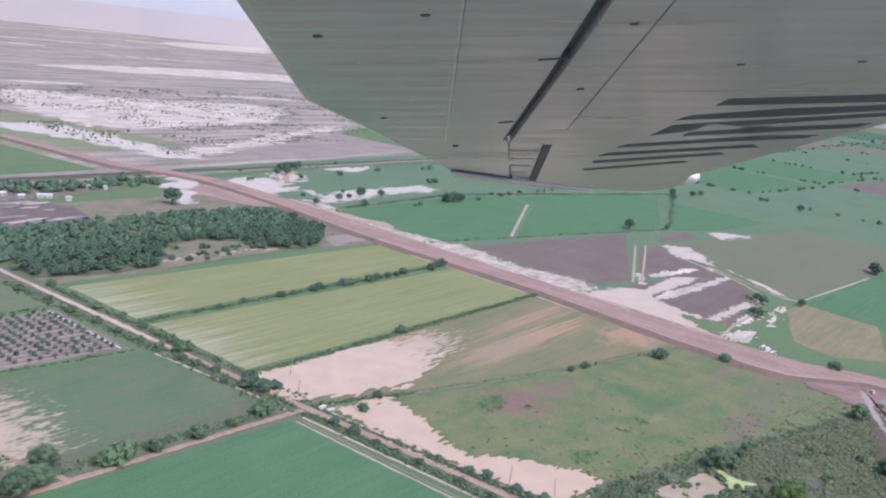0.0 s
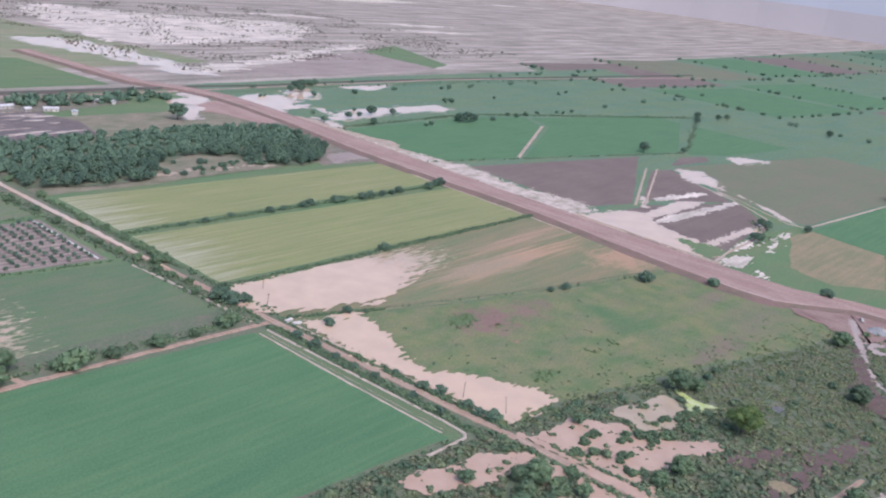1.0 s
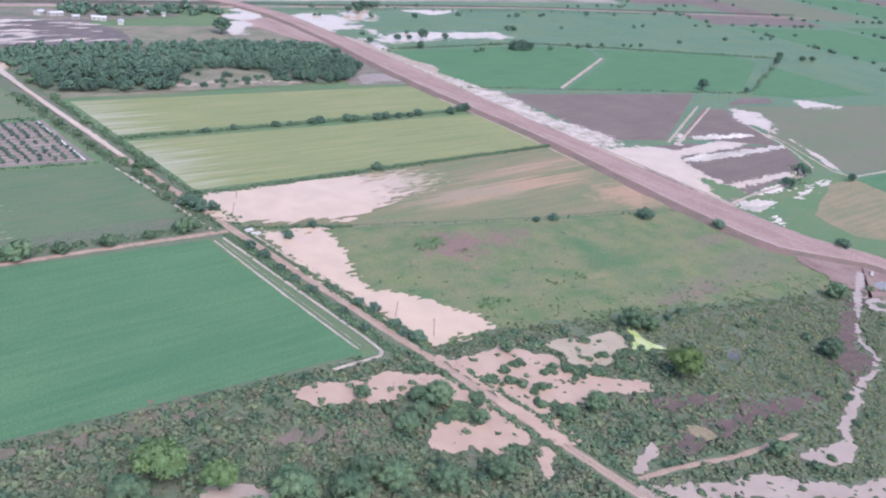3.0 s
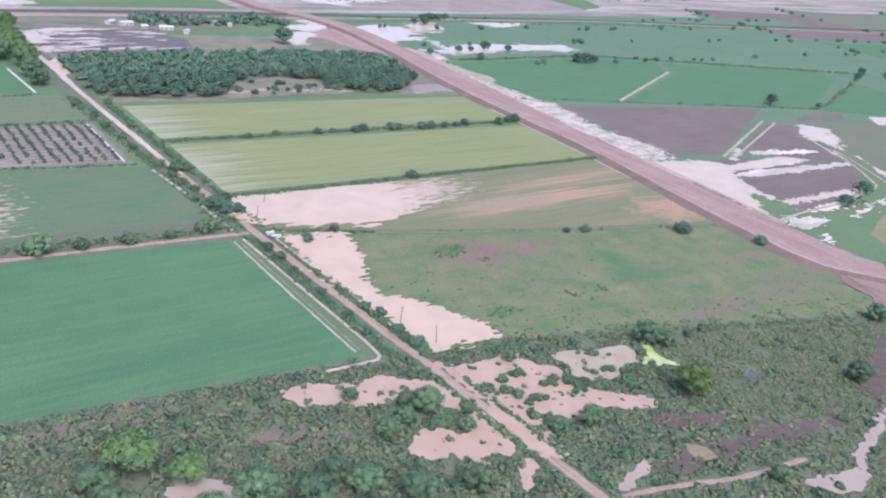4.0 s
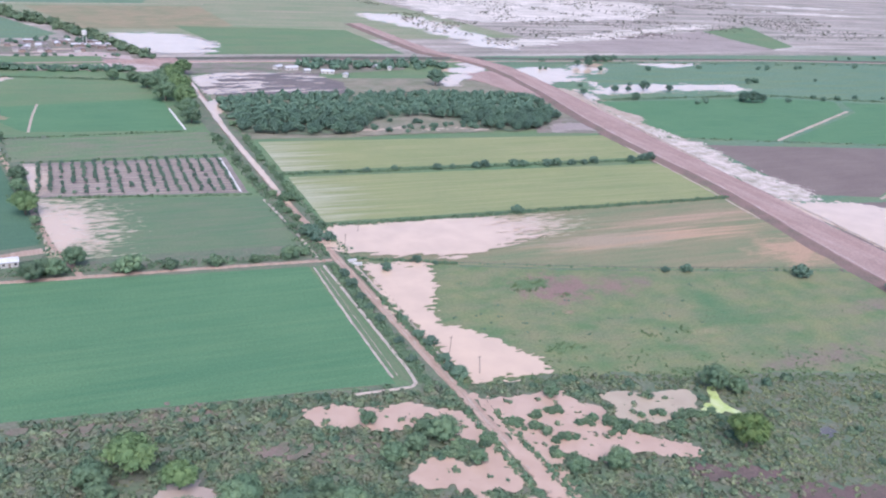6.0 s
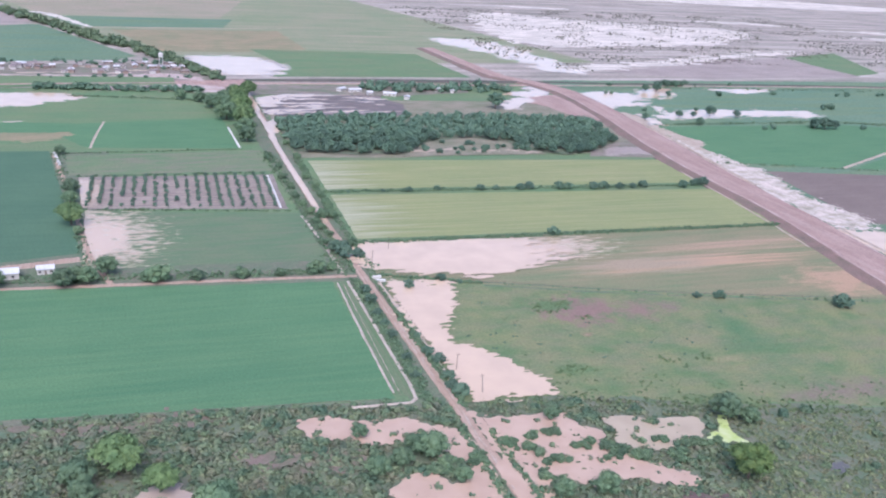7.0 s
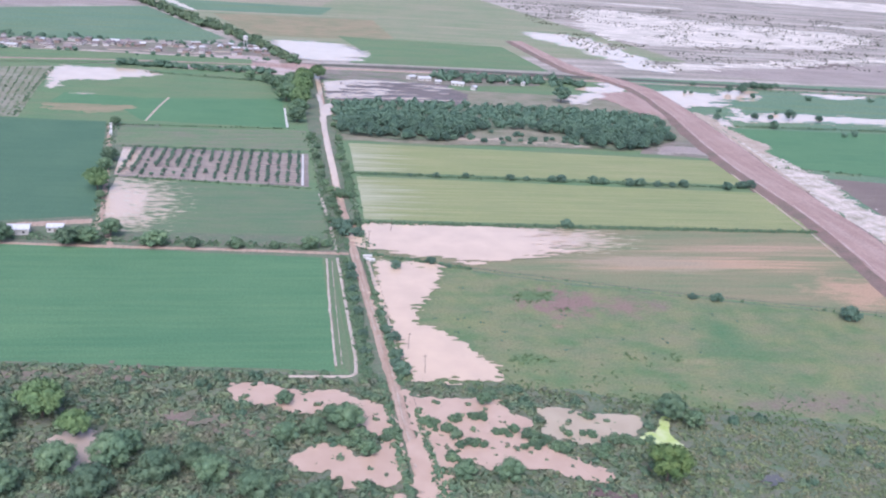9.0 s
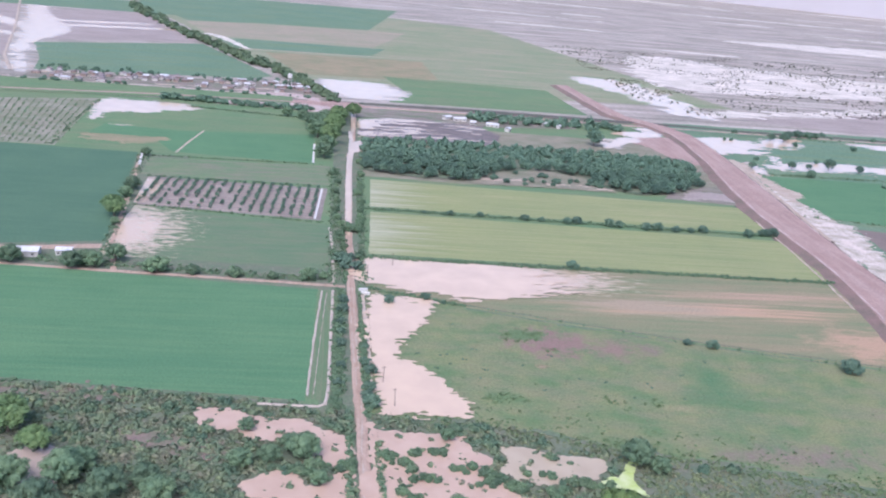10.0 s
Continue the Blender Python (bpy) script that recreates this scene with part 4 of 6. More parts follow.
# ---------------------------------------------------------------- flood water near the road
# outline, material, label, how ragged the shore is at two scales, and its streaks
PONDS = [
    ([(4, 203), (50, 205), (112, 203), (132, 201), (140, 196), (136, 178), (124, 166), (106, 159), (85, 153), (60, 150), (42, 155), (9, 166)], WATER, "sheet of muddy flood water over a field", 3.0, 2.4, 4.0),
    ([(11, 153), (24, 146), (43, 139), (38, 117), (26, 92), (21, 80), (28, 68), (38, 56), (45, 44), (47, 24), (30, 21), (12, 21), (9, 47), (7, 90)], WATER, "muddy pond along the road with ragged grass edges", 3.0, 3.6, 2.2),
    ([(-60, 20.5), (-48, 20.5), (-38, 15.5), (-29, 14), (-19, 14), (-10, 7.5), (-1.5, 0), (0.5, -8), (-3, -17), (-10.5, -18.5), (-15.5, -14.5), (-16, -8.5), (-18, -5), (-23, -0.5), (-30, -3), (-38.6, -0.5), (-44.5, 4.5), (-51, 4.5), (-58, 9.5)], DEEPWATER, "brown pool between scrub", 1.0, 1.3, 1.5),
    ([(-40, -32), (-36, -28), (-26, -23), (-18.5, -24), (-17.5, -30), (-14, -31.5), (-9.4, -30), (-5, -22), (-0.5, -21), (-1, -36), (-1.2, -46), (-8.4, -49.5), (-17, -49.5), (-22, -50), (-22.5, -44), (-26, -43.5), (-27, -39.5), (-34, -40)], DEEPWATER, "brown pool beside the road", 1.2, 1.3, 1.5),
    ([(5, 15), (13.4, 9), (23.5, 6.5), (35, 7), (43, 0), (45, -5), (52, -9), (51, -16.5), (43, -21.5), (46, -24.5), (53, -29), (58.5, -36), (72, -46.5), (62.7, -51), (52, -46), (43.5, -42.5), (35, -43), (25.5, -39), (24.5, -36), (20, -35), (16.5, -40), (13, -48), (12, -60), (6, -60), (4.5, -41), (4, -25), (4, -14), (4, 0)], DEEPWATER, "brown flood water through the scrub", 2.6, 1.8, 1.5),
    ([(57, -4), (69, -2.5), (76, -7.5), (87, -8), (95, -12), (92, -21), (79.5, -27), (70, -28.5), (57, -24.5), (53.5, -19), (57, -13)], MURKY, "murky pool in the scrub", 1.6, 1.3, 1.5),
    (stream([(296, -40, 2.0), (282, -45, 1.5), (266, -51, 2.0), (246, -60, 1.4), (228, -68, 0.9), (206, -79, 1.0), (196, -91, 1.3), (182, -97, 1.0), (165, -99, 1.5), (152, -102, 1.8), (139, -107, 1.8), (117, -112, 1.7), (105, -119, 3.2), (90, -119, 5.0), (80, -113, 3.0)]), CREEKWATER, "muddy creek winding through the scrub", 1.0, 1.5, 1.5),
    (stream([(268, -66, 2.0), (262, -60, 3.0), (254, -66, 2.4), (262, -76, 2.0), (278, -84, 2.5)]), CREEKWATER, "side pools of the creek", 1.0, 1.5, 1.5),
    (stream([(10, -92, 2.0), (28, -104, 4.0), (48, -114, 6.5), (66, -126, 6.0), (84, -138, 5.0), (110, -146, 5.0)]), CREEKWATER, "wide muddy pool among the scrub", 3.4, 1.5, 1.5),
    # Greyer creek colour puts the trees' shade into this pool.
    ([(-119, -15), (-108, -12), (-99, -21), (-98, -36), (-106, -38), (-112, -28)], CREEKWATER, "small brown pool under the trees, greyed for their shade", 2.2, 1.5, 1.5),
    ([(-11, -57), (-3.6, -54), (-3, -58), (-9, -62), (-14, -67), (-16, -66)], DEEPWATER, "narrow brown puddle beside the road", 0.8, 1.0, 1.0),
    ([(14, -81), (24.5, -76.5), (35, -74.5), (31, -80), (24, -80.5), (16, -83)], CREEKWATER, "shallow puddle in the scrub", 0.8, 1.2, 1.0),
]
for k, (pts, material, label, rag, fine, streak) in enumerate(PONDS):
    pool("water", pts, 0.10 + 0.006 * k, material, label, 0.8, rag, fine, streak, k * 5, fray=(84, 150) if k == 0 else None)
pool("water", [(123, -55), (127, -52), (132, -53), (130, -56), (126, -57)], 0.16, DARKPOOL, "small dark pool in the scrub", 0.5, 1.0, 0.8)
ALGAE_POND = [(108, -10), (106.5, -13), (103.6, -18), (102.2, -24), (104, -31), (104.5, -34), (102, -33), (98, -29.5), (93, -30.5), (89.5, -27), (91, -24), (97, -21.5), (101.5, -16), (104, -11)]
pool("water", ALGAE_POND, 0.18, ALGAE, "bright yellow-green algae on a pool", 0.4, 0.6, 0.7)
APRON = sheet("ground", [(266, -44), (274, -14), (284, 0), (320, -20), (322, -112), (292, -92), (266, -62)], 0.055, APRONDIRT, "red dirt apron below the embankment", 2, 5, category="ground")
pool("ground", [(40, -80), (60, -76), (80, -79), (106, -83), (133, -90), (128, -98), (100, -93), (84, -90), (62, -86), (46, -88)], 0.05, DARKSOIL, "dark mauve bare soil in the scrub", 0.8, 4.5, 3.5, 1.5, 61, category="ground")
pool("ground", [(60, -56), (72, -60), (90, -68), (86, -72), (70, -68), (58, -62)], 0.05, DARKSOIL, "dark mauve bare soil in the scrub", 0.8, 3.5, 3.0, 1.5, 62, category="ground")
pool("ground", [(172, -84), (200, -70), (228, -60), (262, -52), (264, -56), (224, -68), (204, -78), (190, -92), (160, -96)], 0.05, DARKSOIL, "dark mauve bare soil beside the creek", 0.8, 4.0, 3.0, 1.5, 63, category="ground")
pool("ground", [(-75, 8), (-55, -4), (-40, -10), (-60, -18), (-85, -2)], 0.05, REDSOIL, "reddish bare soil in the scrub", 0.8, 4.5, 4.0, 1.5, 64, category="ground")
pool("ground", [(-170, 42), (-150, 38), (-120, 34), (-90, 30), (-92, 25), (-130, 28), (-165, 34)], 0.05, REDSOIL, "reddish bare soil in the scrub", 0.8, 4.5, 4.0, 1.5, 65, category="ground")

# ---------------------------------------------------------------- roads, tracks, banks
ribbon("road", [(6, -140), (5, -84), (4, -20), (2, 60), (0, 165), (-1, 270), (0, 430), (4, 540), (6, 690)], 3.9, 0.0, 0.30, 0.4, ROADDIRT, "straight wet dirt road with pale wheel tracks", 0.3)
for k, (x, y0, y1, wide) in enumerate(((1.6, 452, 560, 1.7), (-0.6, 398, 470, 1.3), (-1.2, 352, 402, 1.9), (-0.9, 300, 356, 2.1), (-1.6, 262, 306, 1.5), (4.4, 560, 660, 1.8), (-0.8, 240, 262, 0.7))):
    pool("water", stream([(x + 0.4 * math.sin(j * 1.9 + k), y0 + (y1 - y0) * j / 6, wide * (0.5 + 0.5 * math.sin(math.pi * (j + 0.6) / 7.2))) for j in range(7)]), 0.40, WATER, "long pale puddle on the dirt road", 0.5, 0.5, 0.7, 0.6, 400 + k, category="puddle")
for x, y0, y1 in ((0.95, 60, 160), (-0.85, 66, 158), (3.4, -120, 40), (5.1, -130, -30), (1.7, 44, 62)):
    drift = 0.02 if y1 > 100 else 0.012
    ribbon("road", [(x + drift * (150 - y0) * (y1 > 100), y0), (x + drift * (150 - y1) * (y1 > 100), y1)], 0.34, 0.0, 0.37, 0.15, PALEDIRT, "pale worn wheel track on the dirt road", 0.35, 2.0, category="wheel track")
ribbon("road", [(8.5, 13.5), (15, 19), (18, 24), (19, 31)], 0.5, 0.0, 0.25, 0.3, PALEDIRT, "narrow pale path into the flooded pond", 0.3, 1.5)
ribbon("road", [(8, -84), (31, -89), (59, -98), (94, -103)], 1.5, 0.0, 0.15, 0.6, ROADDIRT, "narrow pale dirt track through the scrub", 0.35)
ribbon("road", [(-330, 181), (-135, 168), (-77, 165), (-3, 160)], 2.1, 0.0, 0.2, 0.8, ROADDIRT, "farm track between fields", 0.4)
ribbon("road", [(-125, 168), (-136, 213), (-150, 330), (-162, 425)], 2.2, 0.0, 0.15, 0.6, ROADDIRT, "narrow farm path along a field edge", 0.4)
ribbon("road", [(-330, 200), (-186, 196), (-140, 206)], 6.0, 0.0, 0.1, 1.0, ROADDIRT, "bare yard beside the farm sheds", 0.8)
ribbon("road", [(-38, 26.5), (-14, 25.5), (-11, 28), (-10, 40), (-9.5, 153)], 0.8, 0.0, 0.45, 0.5, BANK, "pale bank of a narrow irrigation ditch", 0.15, 2)
ribbon("road", [(-18.6, 34), (-17.4, 90), (-15.2, 152)], 0.42, 0.0, 0.4, 0.4, BANK, "pale bank of a narrow irrigation ditch", 0.18, 1.5)
ribbon("water", [(-16.0, 36), (-14.6, 90), (-12.8, 150)], 0.32, 0.0, 0.12, 0.3, CREEKWATER, "thin water in an irrigation ditch", 0.25, 2, category="ditch")
ribbon("road", [(-9.5, 165), (-10, 215), (-13, 262)], 1.0, 0.0, 0.3, 0.6, BANK, "pale bank of a narrow irrigation ditch", 0.3, 2)
ribbon("road", [(8, 30), (7.5, 90), (6, 150)], 0.9, 0.0, 0.3, 0.6, PALEDIRT, "pale ridge beside the road", 0.3, 2)
ribbon("road", [(-23, 279), (-20, 354)], 1.0, 0.0, 0.4, 0.35, CONCRETE, "white concrete channel bank", 0.1, 3)
ribbon("road", [(-157, 392), (-162, 428)], 1.4, 0.0, 0.4, 0.4, CONCRETE, "white concrete channel bank", 0.1, 3)
ribbon("road", [(-29, 432), (-30, 500)], 1.2, 0.0, 0.4, 0.4, CONCRETE, "white concrete channel bank", 0.1, 3)
ribbon("road", [(-138, 439), (-134, 480), (-128, 526)], 1.3, 0.0, 0.2, 0.6, PALEDIRT, "pale path across a field", 0.3)
ribbon("road", [(461, 330), (640, 420)], 2.6, 0.0, 0.3, 0.5, PALEDIRT, "pale path between green fields", 0.5)
ribbon("road", [(321, 65), (364, 70), (405, 71), (455, 78), (489, 86), (515, 115), (532, 138), (554, 182)], 1.5, 0.0, 0.4, 0.8, PALEDIRT, "pale winding ditch bank between fields", 0.5)
ribbon("road", [(548, 159), (539, 138), (498, 73), (503, 58), (574, 51), (681, 40)], 1.2, 0.0, 0.4, 0.8, PALEDIRT, "pale ditch bank between fields", 0.5)
ribbon("road", [(415, 176), (564, 243)], 1.6, 0.0, 0.4, 0.5, PALEDIRT, "pale ditch bank", 0.4)
ribbon("road", [(425, 172), (574, 236)], 1.6, 0.0, 0.4, 0.5, PALEDIRT, "pale ditch bank", 0.4)
BANK_ROWS = [(-230, 318, 338), (-120, 318, 338), (-60, 318, 338), (-36, 314, 334), (-14, 296, 326), (4, 281, 319), (30, 279, 318), (70, 283, 320), (120, 290, 323), (170, 299, 328), (205, 304, 332), (250, 308, 335), (290, 309, 338),
             (347, 311, 343), (422, 319, 352), (526, 336, 362), (600, 343, 368), (650, 344, 368), (700, 330, 352), (745, 302, 322), (800, 296, 314), (960, 284, 300)]


def embankment(rows, rise, label):
    """A wide raised road of red dirt: a worn top with ruts, windrows along its edges, a long slope to the west and a short one to the east."""
    ys = np.array([r[0] for r in rows], float)
    bm = bmesh.new()
    lines = []
    for y in np.arange(ys[0], ys[-1] + 1, 5.0):
        w, e = (np.interp(y, ys, [r[k] for r in rows]) for k in (1, 2))
        line = []
        for k, (u, h) in enumerate(((-8.5, 0), (-3.8, 0.52), (0, 0.97), (0.03, 1.08), (0.07, 1.0), (0.22, 1.04), (0.34, 0.98), (0.5, 1.05), (0.66, 0.99), (0.8, 1.04), (0.93, 1.0), (0.965, 1.14), (1.0, 0.98), (4.0, 0))):
            x = w + u if u < 0 else e + u - (0 if u > 1 else 1) if u >= 1.0 else w + (e - w) * u
            d = noise.noise(Vector((x * 0.09, y * 0.06, k * 3.7)))
            line.append(bm.verts.new((x + d * (2.2 if k in (0, 1, 13) else 0.8), y, max(0.0, rise * h + (0.12 * d if 0 < k < 13 else 0)))))
        lines.append(line)
    for a, b in zip(lines, lines[1:]):
        for k in range(13):
            f = bm.faces.new((a[k], a[k + 1], b[k + 1], b[k]))
            f.material_index = 1 if k in (0, 1, 12) else 2 if k in (3, 11) else 0
    bmesh.ops.recalc_face_normals(bm, faces=bm.faces)
    ob = part("road", bm, REDDIRT)
    for m in (SLOPE, PALERED):
        ob.data.materials.append(m)
    return tagged(ob, label, "road", kind="structure")


embankment(BANK_ROWS, 1.8, "wide red-dirt embankment road under construction")
ribbon("ground", [(264, -20), (268, 40), (277, 110), (290, 186), (298, 272), (301, 330), (309, 422), (324, 526)], 1.6, 0.0, 0.05, 0.6, DARKSOIL, "dark wet ditch at the foot of the embankment", 0.6, 3, category="ditch")
ribbon("road", [(288, 160), (293, 200), (300, 272), (303, 324), (312, 403)], 0.5, 0.0, 0.4, 0.5, PALEDIRT, "pale spoil line beside the embankment ditch", 0.5, 3)
ribbon("road", [(327, 60), (333, 130), (337, 190)], 1.2, 0.0, 0.8, 1.2, PALEDIRT, "pale spoil ridge along the embankment", 0.6, 3)
ribbon("road", [(342, 290), (348, 347), (357, 422), (366, 500)], 1.8, 0.0, 1.2, 1.5, PALEDIRT, "pale spoil ridge along the embankment", 0.6, 3)
ribbon("road", [(-700, 640), (-335, 668), (-190, 690), (-34, 700), (300, 694), (800, 690), (1500, 600)], 3.2, 0.0, 0.8, 1.2, REDDIRT, "far red-dirt canal bank road", 0.8, 10)
ribbon("ground", [(12, 714), (154, 719), (230, 717), (368, 711), (453, 703), (552, 704), (660, 700), (805, 692), (1500, 628)], 3.0, 0.0, 1.6, 3.0, DARKBANK, "dark weedy bank beside the far canal", 0.8, 8, category="bank")
ribbon("water", [(-700, 655), (-335, 684), (-190, 706), (-34, 718), (300, 710), (800, 706), (1500, 616)], 8, 0.0, 0.15, 1, DARKSOIL, "dark canal beside the bank road", 0.8, 10, category="canal")

ribbon("ground", [(-215, 50), (-160, 43.4), (-103, 37.4), (-46, 32.9), (-20, 29.4)], 0.3, 0.0, 0.2, 0.25, EARTH, "dark furrow along the edge of a crop field", 0.3, 2, category="furrow")
for off in (-2.6, 2.2):
    ribbon("ground", [(60, 139 + off), (110, 122 + off), (166, 105 + off), (268, 80 + off), (278, 74 + off)], 0.7, 0.0, 0.12, 0.5, EARTH, "dark weedy line along the pasture fence", 0.5, 3, category="verge")
pool("ground", [(37, -84), (43, -80), (50.5, -78), (49.5, -86.5), (42, -87.5)], 0.06, DARKSOIL, "dark mauve bare soil in the scrub", 0.7, 1.2, 1.2, 1.2, 66, category="ground")
pool("ground", [(56, -74.5), (61.5, -77), (63.5, -85), (57, -87.5), (55, -80)], 0.06, TANFIELD, "tan bare soil in the scrub", 0.7, 1.2, 1.6, 1.2, 67, category="ground")

# ---------------------------------------------------------------- trees and bushes
for k in range(56):
    x, y, a = patch.uniform(18, 62) if k % 2 else patch.uniform(30, 132), patch.uniform(552, 638), patch.uniform(7, 20)
    pool("water", [(x - a, y), (x, y + 2.0), (x + a, y + 0.6), (x, y - 1.8)], 0.12, WATER, "thin pale puddle on the churned plot", 0.7, 1.6, 1.5, 3.0, 200 + k, category="puddle")
pool("water", [(4, 516), (16, 530), (19, 512), (14, 492), (3, 473), (1, 493)], 0.12, WATER, "pale flooded verge beside the dirt road", 0.7, 1.5, 1.6, 1.0, 240)
rnd = random.Random(4)
GROVE = [(12, 528), (10, 418), (60, 403), (98, 405), (124, 438), (165, 453), (195, 438), (207, 404), (235, 391), (262, 402), (300, 432), (316, 510), (244, 534), (150, 530), (60, 540)]
# Ground colour is darker and greener here than in the clearing.
sheet("ground", GROVE, 0.085, EARTH, "dark green weedy ground under the grove", 3, 2, category="ground")
spots = []
tries = 0
while len(spots) < 520 and tries < 30000:
    tries += 1
    p = (rnd.uniform(8, 318), rnd.uniform(390, 540))
    if not inside(np.array([p]), GROVE)[0] or any((p[0] - q[0]) ** 2 + (p[1] - q[1]) ** 2 < 18 for q in spots):
        continue
    spots.append(p)
spots.sort(key=lambda p: p[1])
for p in spots[:170]:
    plant(rnd.choice(("grove", "grove_b")), *p, rnd.uniform(0.85, 1.25), rnd.uniform(0, 360), "grove trees")
for p in spots[170:]:
    far_tree(*p, rnd.uniform(3.8, 5.2))
for k in range(30):
    plant("bush", rnd.uniform(100, 206), rnd.uniform(400, 412) + rnd.random() ** 2 * 30, rnd.uniform(0.8, 1.6), rnd.uniform(0, 360), "young trees at the grove edge")
grown("bush", [(27, 307, 1.6), (51, 306, 1.8), (69, 305, 3.0), (90, 306, 3.0), (121, 303, 3.6), (133, 303, 2.8), (151, 301, 3.8), (158, 302, 4.2), (181, 300, 4.4), (188, 299, 4.0), (207, 297, 4.2), (215, 297, 4.6),
               (228, 296, 3.6), (239, 296, 3.0), (248, 297, 4.2), (280, 293, 4.6), (293, 297, 4.4), (300, 298, 5.0)], "hedge bushes")
grown("bush", [(132.5, 206, 4.4)], "", "lone dark green bush on a low hedge")
grown("bush", [(496, 690, 6.0), (507, 692, 7.0), (519, 691, 6.5), (530, 694, 5.5)], "canal bushes", "large dark rounded bush beside the far canal")
grown("bush", [(240, 75, 5.8)], "", "lone dark round bush in a dry field")
grown("bush", [(167, 101, 2.6), (179, 98, 3.6), (39, 146.5, 3.2), (19.5, 140, 3.5), (48, 141, 1.6), (275, 44, 4.6), (326, -14, 5.5)], "fence line bushes")
# along the dirt road and the farm track
grown("bush_b", [(-1, 257, 5.4), (-6, 268, 3.6), (-4, 223, 3.4), (-6, 236, 3.2), (-23, 168, 6.2), (-15, 170, 3.5), (-62, 167, 5.4), (-42, 167, 3.8), (-84, 168, 5.0), (-103, 169, 8.0), (-108, 171, 5.0), (-143, 176, 6.0), (4.5, 257, 4.8),
                 (6, 272, 4.0), (5.5, 344, 4.0), (5, 205, 4.0), (-7, 247, 3.5), (7, 284, 3.6), (7, 300, 3.2), (8, 322, 3.4), (-8, 282, 3.2), (-10, 300, 3.4), (-9, 322, 3.6), (-11, 345, 4.0), (-9, 372, 3.4), (-13, 398, 4.2),
                 (8, 372, 3.2), (9, 398, 4.0), (8, 440, 3.8), (-10, 210, 3.2)], "roadside bushes")
grown("bush", [(-3, 189, 5.6), (-5, 196, 6.0), (4, 187, 4.2), (0, 203, 3.4), (-4, 138, 3.2), (-4.5, 125, 3.6), (-5, 85, 2.8), (-5, 110, 2.6), (-5, 62, 2.6), (5.5, 65, 3.2), (8, 57, 3.4), (7, 41, 3.4), (7.5, 27, 4.2), (6, 34, 3.0), (6, 82, 2.2), (-5, 98, 2.4), (-6, 45, 2.6)], "roadside bushes")
grown("broad", [(-21, 452, 8.5), (-19, 476, 9.5), (-28, 530, 11.0), (-27, 562, 11.0), (-22, 594, 9.5), (-10, 628, 8.5), (-44, 606, 7.0), (-36, 580, 8.0), (-60, 618, 6.5)], "tall roadside trees")
grown("fresh", [(-17, 504, 11.5), (-14, 546, 12.0), (-10, 594, 11.0), (5, 636, 9.0), (-16, 576, 8.5), (-8, 616, 8.0)], "tall roadside trees", "tall fresh green tree beside the dirt road")
grown("broad", [(-179, 173, 6.7), (-192, 175, 6.0), (-147, 169, 6.4), (-136, 172, 6.0), (-127, 183, 6.6), (-141, 176, 5.2), (-148, 325, 6.4), (-148, 305, 5.4), (-158, 423, 4.6), (-142, 246, 3.4)], "farmyard trees")
grown("yellow", [(89, -52, 8.2)])
grown("fresh", [(-146, 262, 8.6), (-124, 0, 9.0), (-111, -13, 6.2)])
grown("broad", [(173, -79, 6.6), (245, -48, 6.0), (72, -106, 4.4), (107, -12, 7.0), (114, -18, 4.5), (-137, -5, 6.7), (-96, -32, 8.2), (-135, -14, 5.0), (-113, -34, 7.2), (-81, -40, 7.2), (-64, -42, 6.4), (-92, -24, 5.6), (-70, -33, 5.6), (-148, -22, 6.5),
                (-18, -13, 6.6), (-23, -8, 4.6), (-12, -30, 3.6), (-40, 5, 3.6), (19, -46, 4.2), (34, -48, 5.4), (-30, -16, 4.6), (-40, -20, 5.0), (36, 2, 3.4), (-50, -52, 6.5), (-30, -58, 6.0), (-100, -48, 7.5), (-128, -44, 7.0)], "scrub trees")
for x, y, n, wide in ((14, -11, 4, 2.6), (24, -9, 4, 2.6), (31, -8, 5, 3.0), (16, -16, 4, 2.4), (25, -27, 5, 2.6), (39, -20, 5, 2.8), (19, -35, 4, 2.4), (47, -28, 5, 3.0), (49, -22, 4, 2.6), (70, -22, 3, 2.0), (-4, -20, 3, 2.2), (-16, -22, 6, 4.0), (-12, -20, 4, 3.0), (60, -30, 5, 3.6), (70, -34, 5, 4.0), (86, -28, 4, 2.4)):
    grown("bush_b", [(x + rnd.gauss(0, wide), y + rnd.gauss(0, wide * 0.5), rnd.uniform(1.4, 2.9)) for k in range(n + 2)], "bushes in the flood water", "green bush standing in brown flood water")
grown("grove_b", [(239, 571, 9.5), (303, 474, 5.0), (424, 491, 4.8), (545, 470, 6.5), (556, 468, 7.0), (566, 466, 5.5), (641, 286, 6.8), (456, 76, 5.0), (464, 84, 4.2), (411, 66, 4.8), (416, 72, 3.6), (487, 53, 3.8), (706, 38, 6.5), (715, 42, 7.0), (476, 660, 6), (462, 662, 5),
                  (422, 525, 4.5), (440, 527, 3.5), (462, 530, 6.5), (490, 524, 4.5), (379, 518, 4.0), (967, 372, 5.5), (1008, 345, 5), (990, 350, 5), (940, 360, 4.5), (920, 350, 5), (1060, 215, 6), (690, 262, 4)], "field trees")
for k in range(60):
    far_tree(128 + k * 2.8 + rnd.uniform(-5, 5), 672 + rnd.uniform(-20, 14), rnd.uniform(3.5, 7.0))
for k in range(125):
    t = k / 124
    far_tree(-411 + 345 * t + rnd.uniform(-9, 9), 1625 - 770 * t ** 0.85 + rnd.uniform(-11, 11), rnd.uniform(5.0, 9.0), AVENUE)
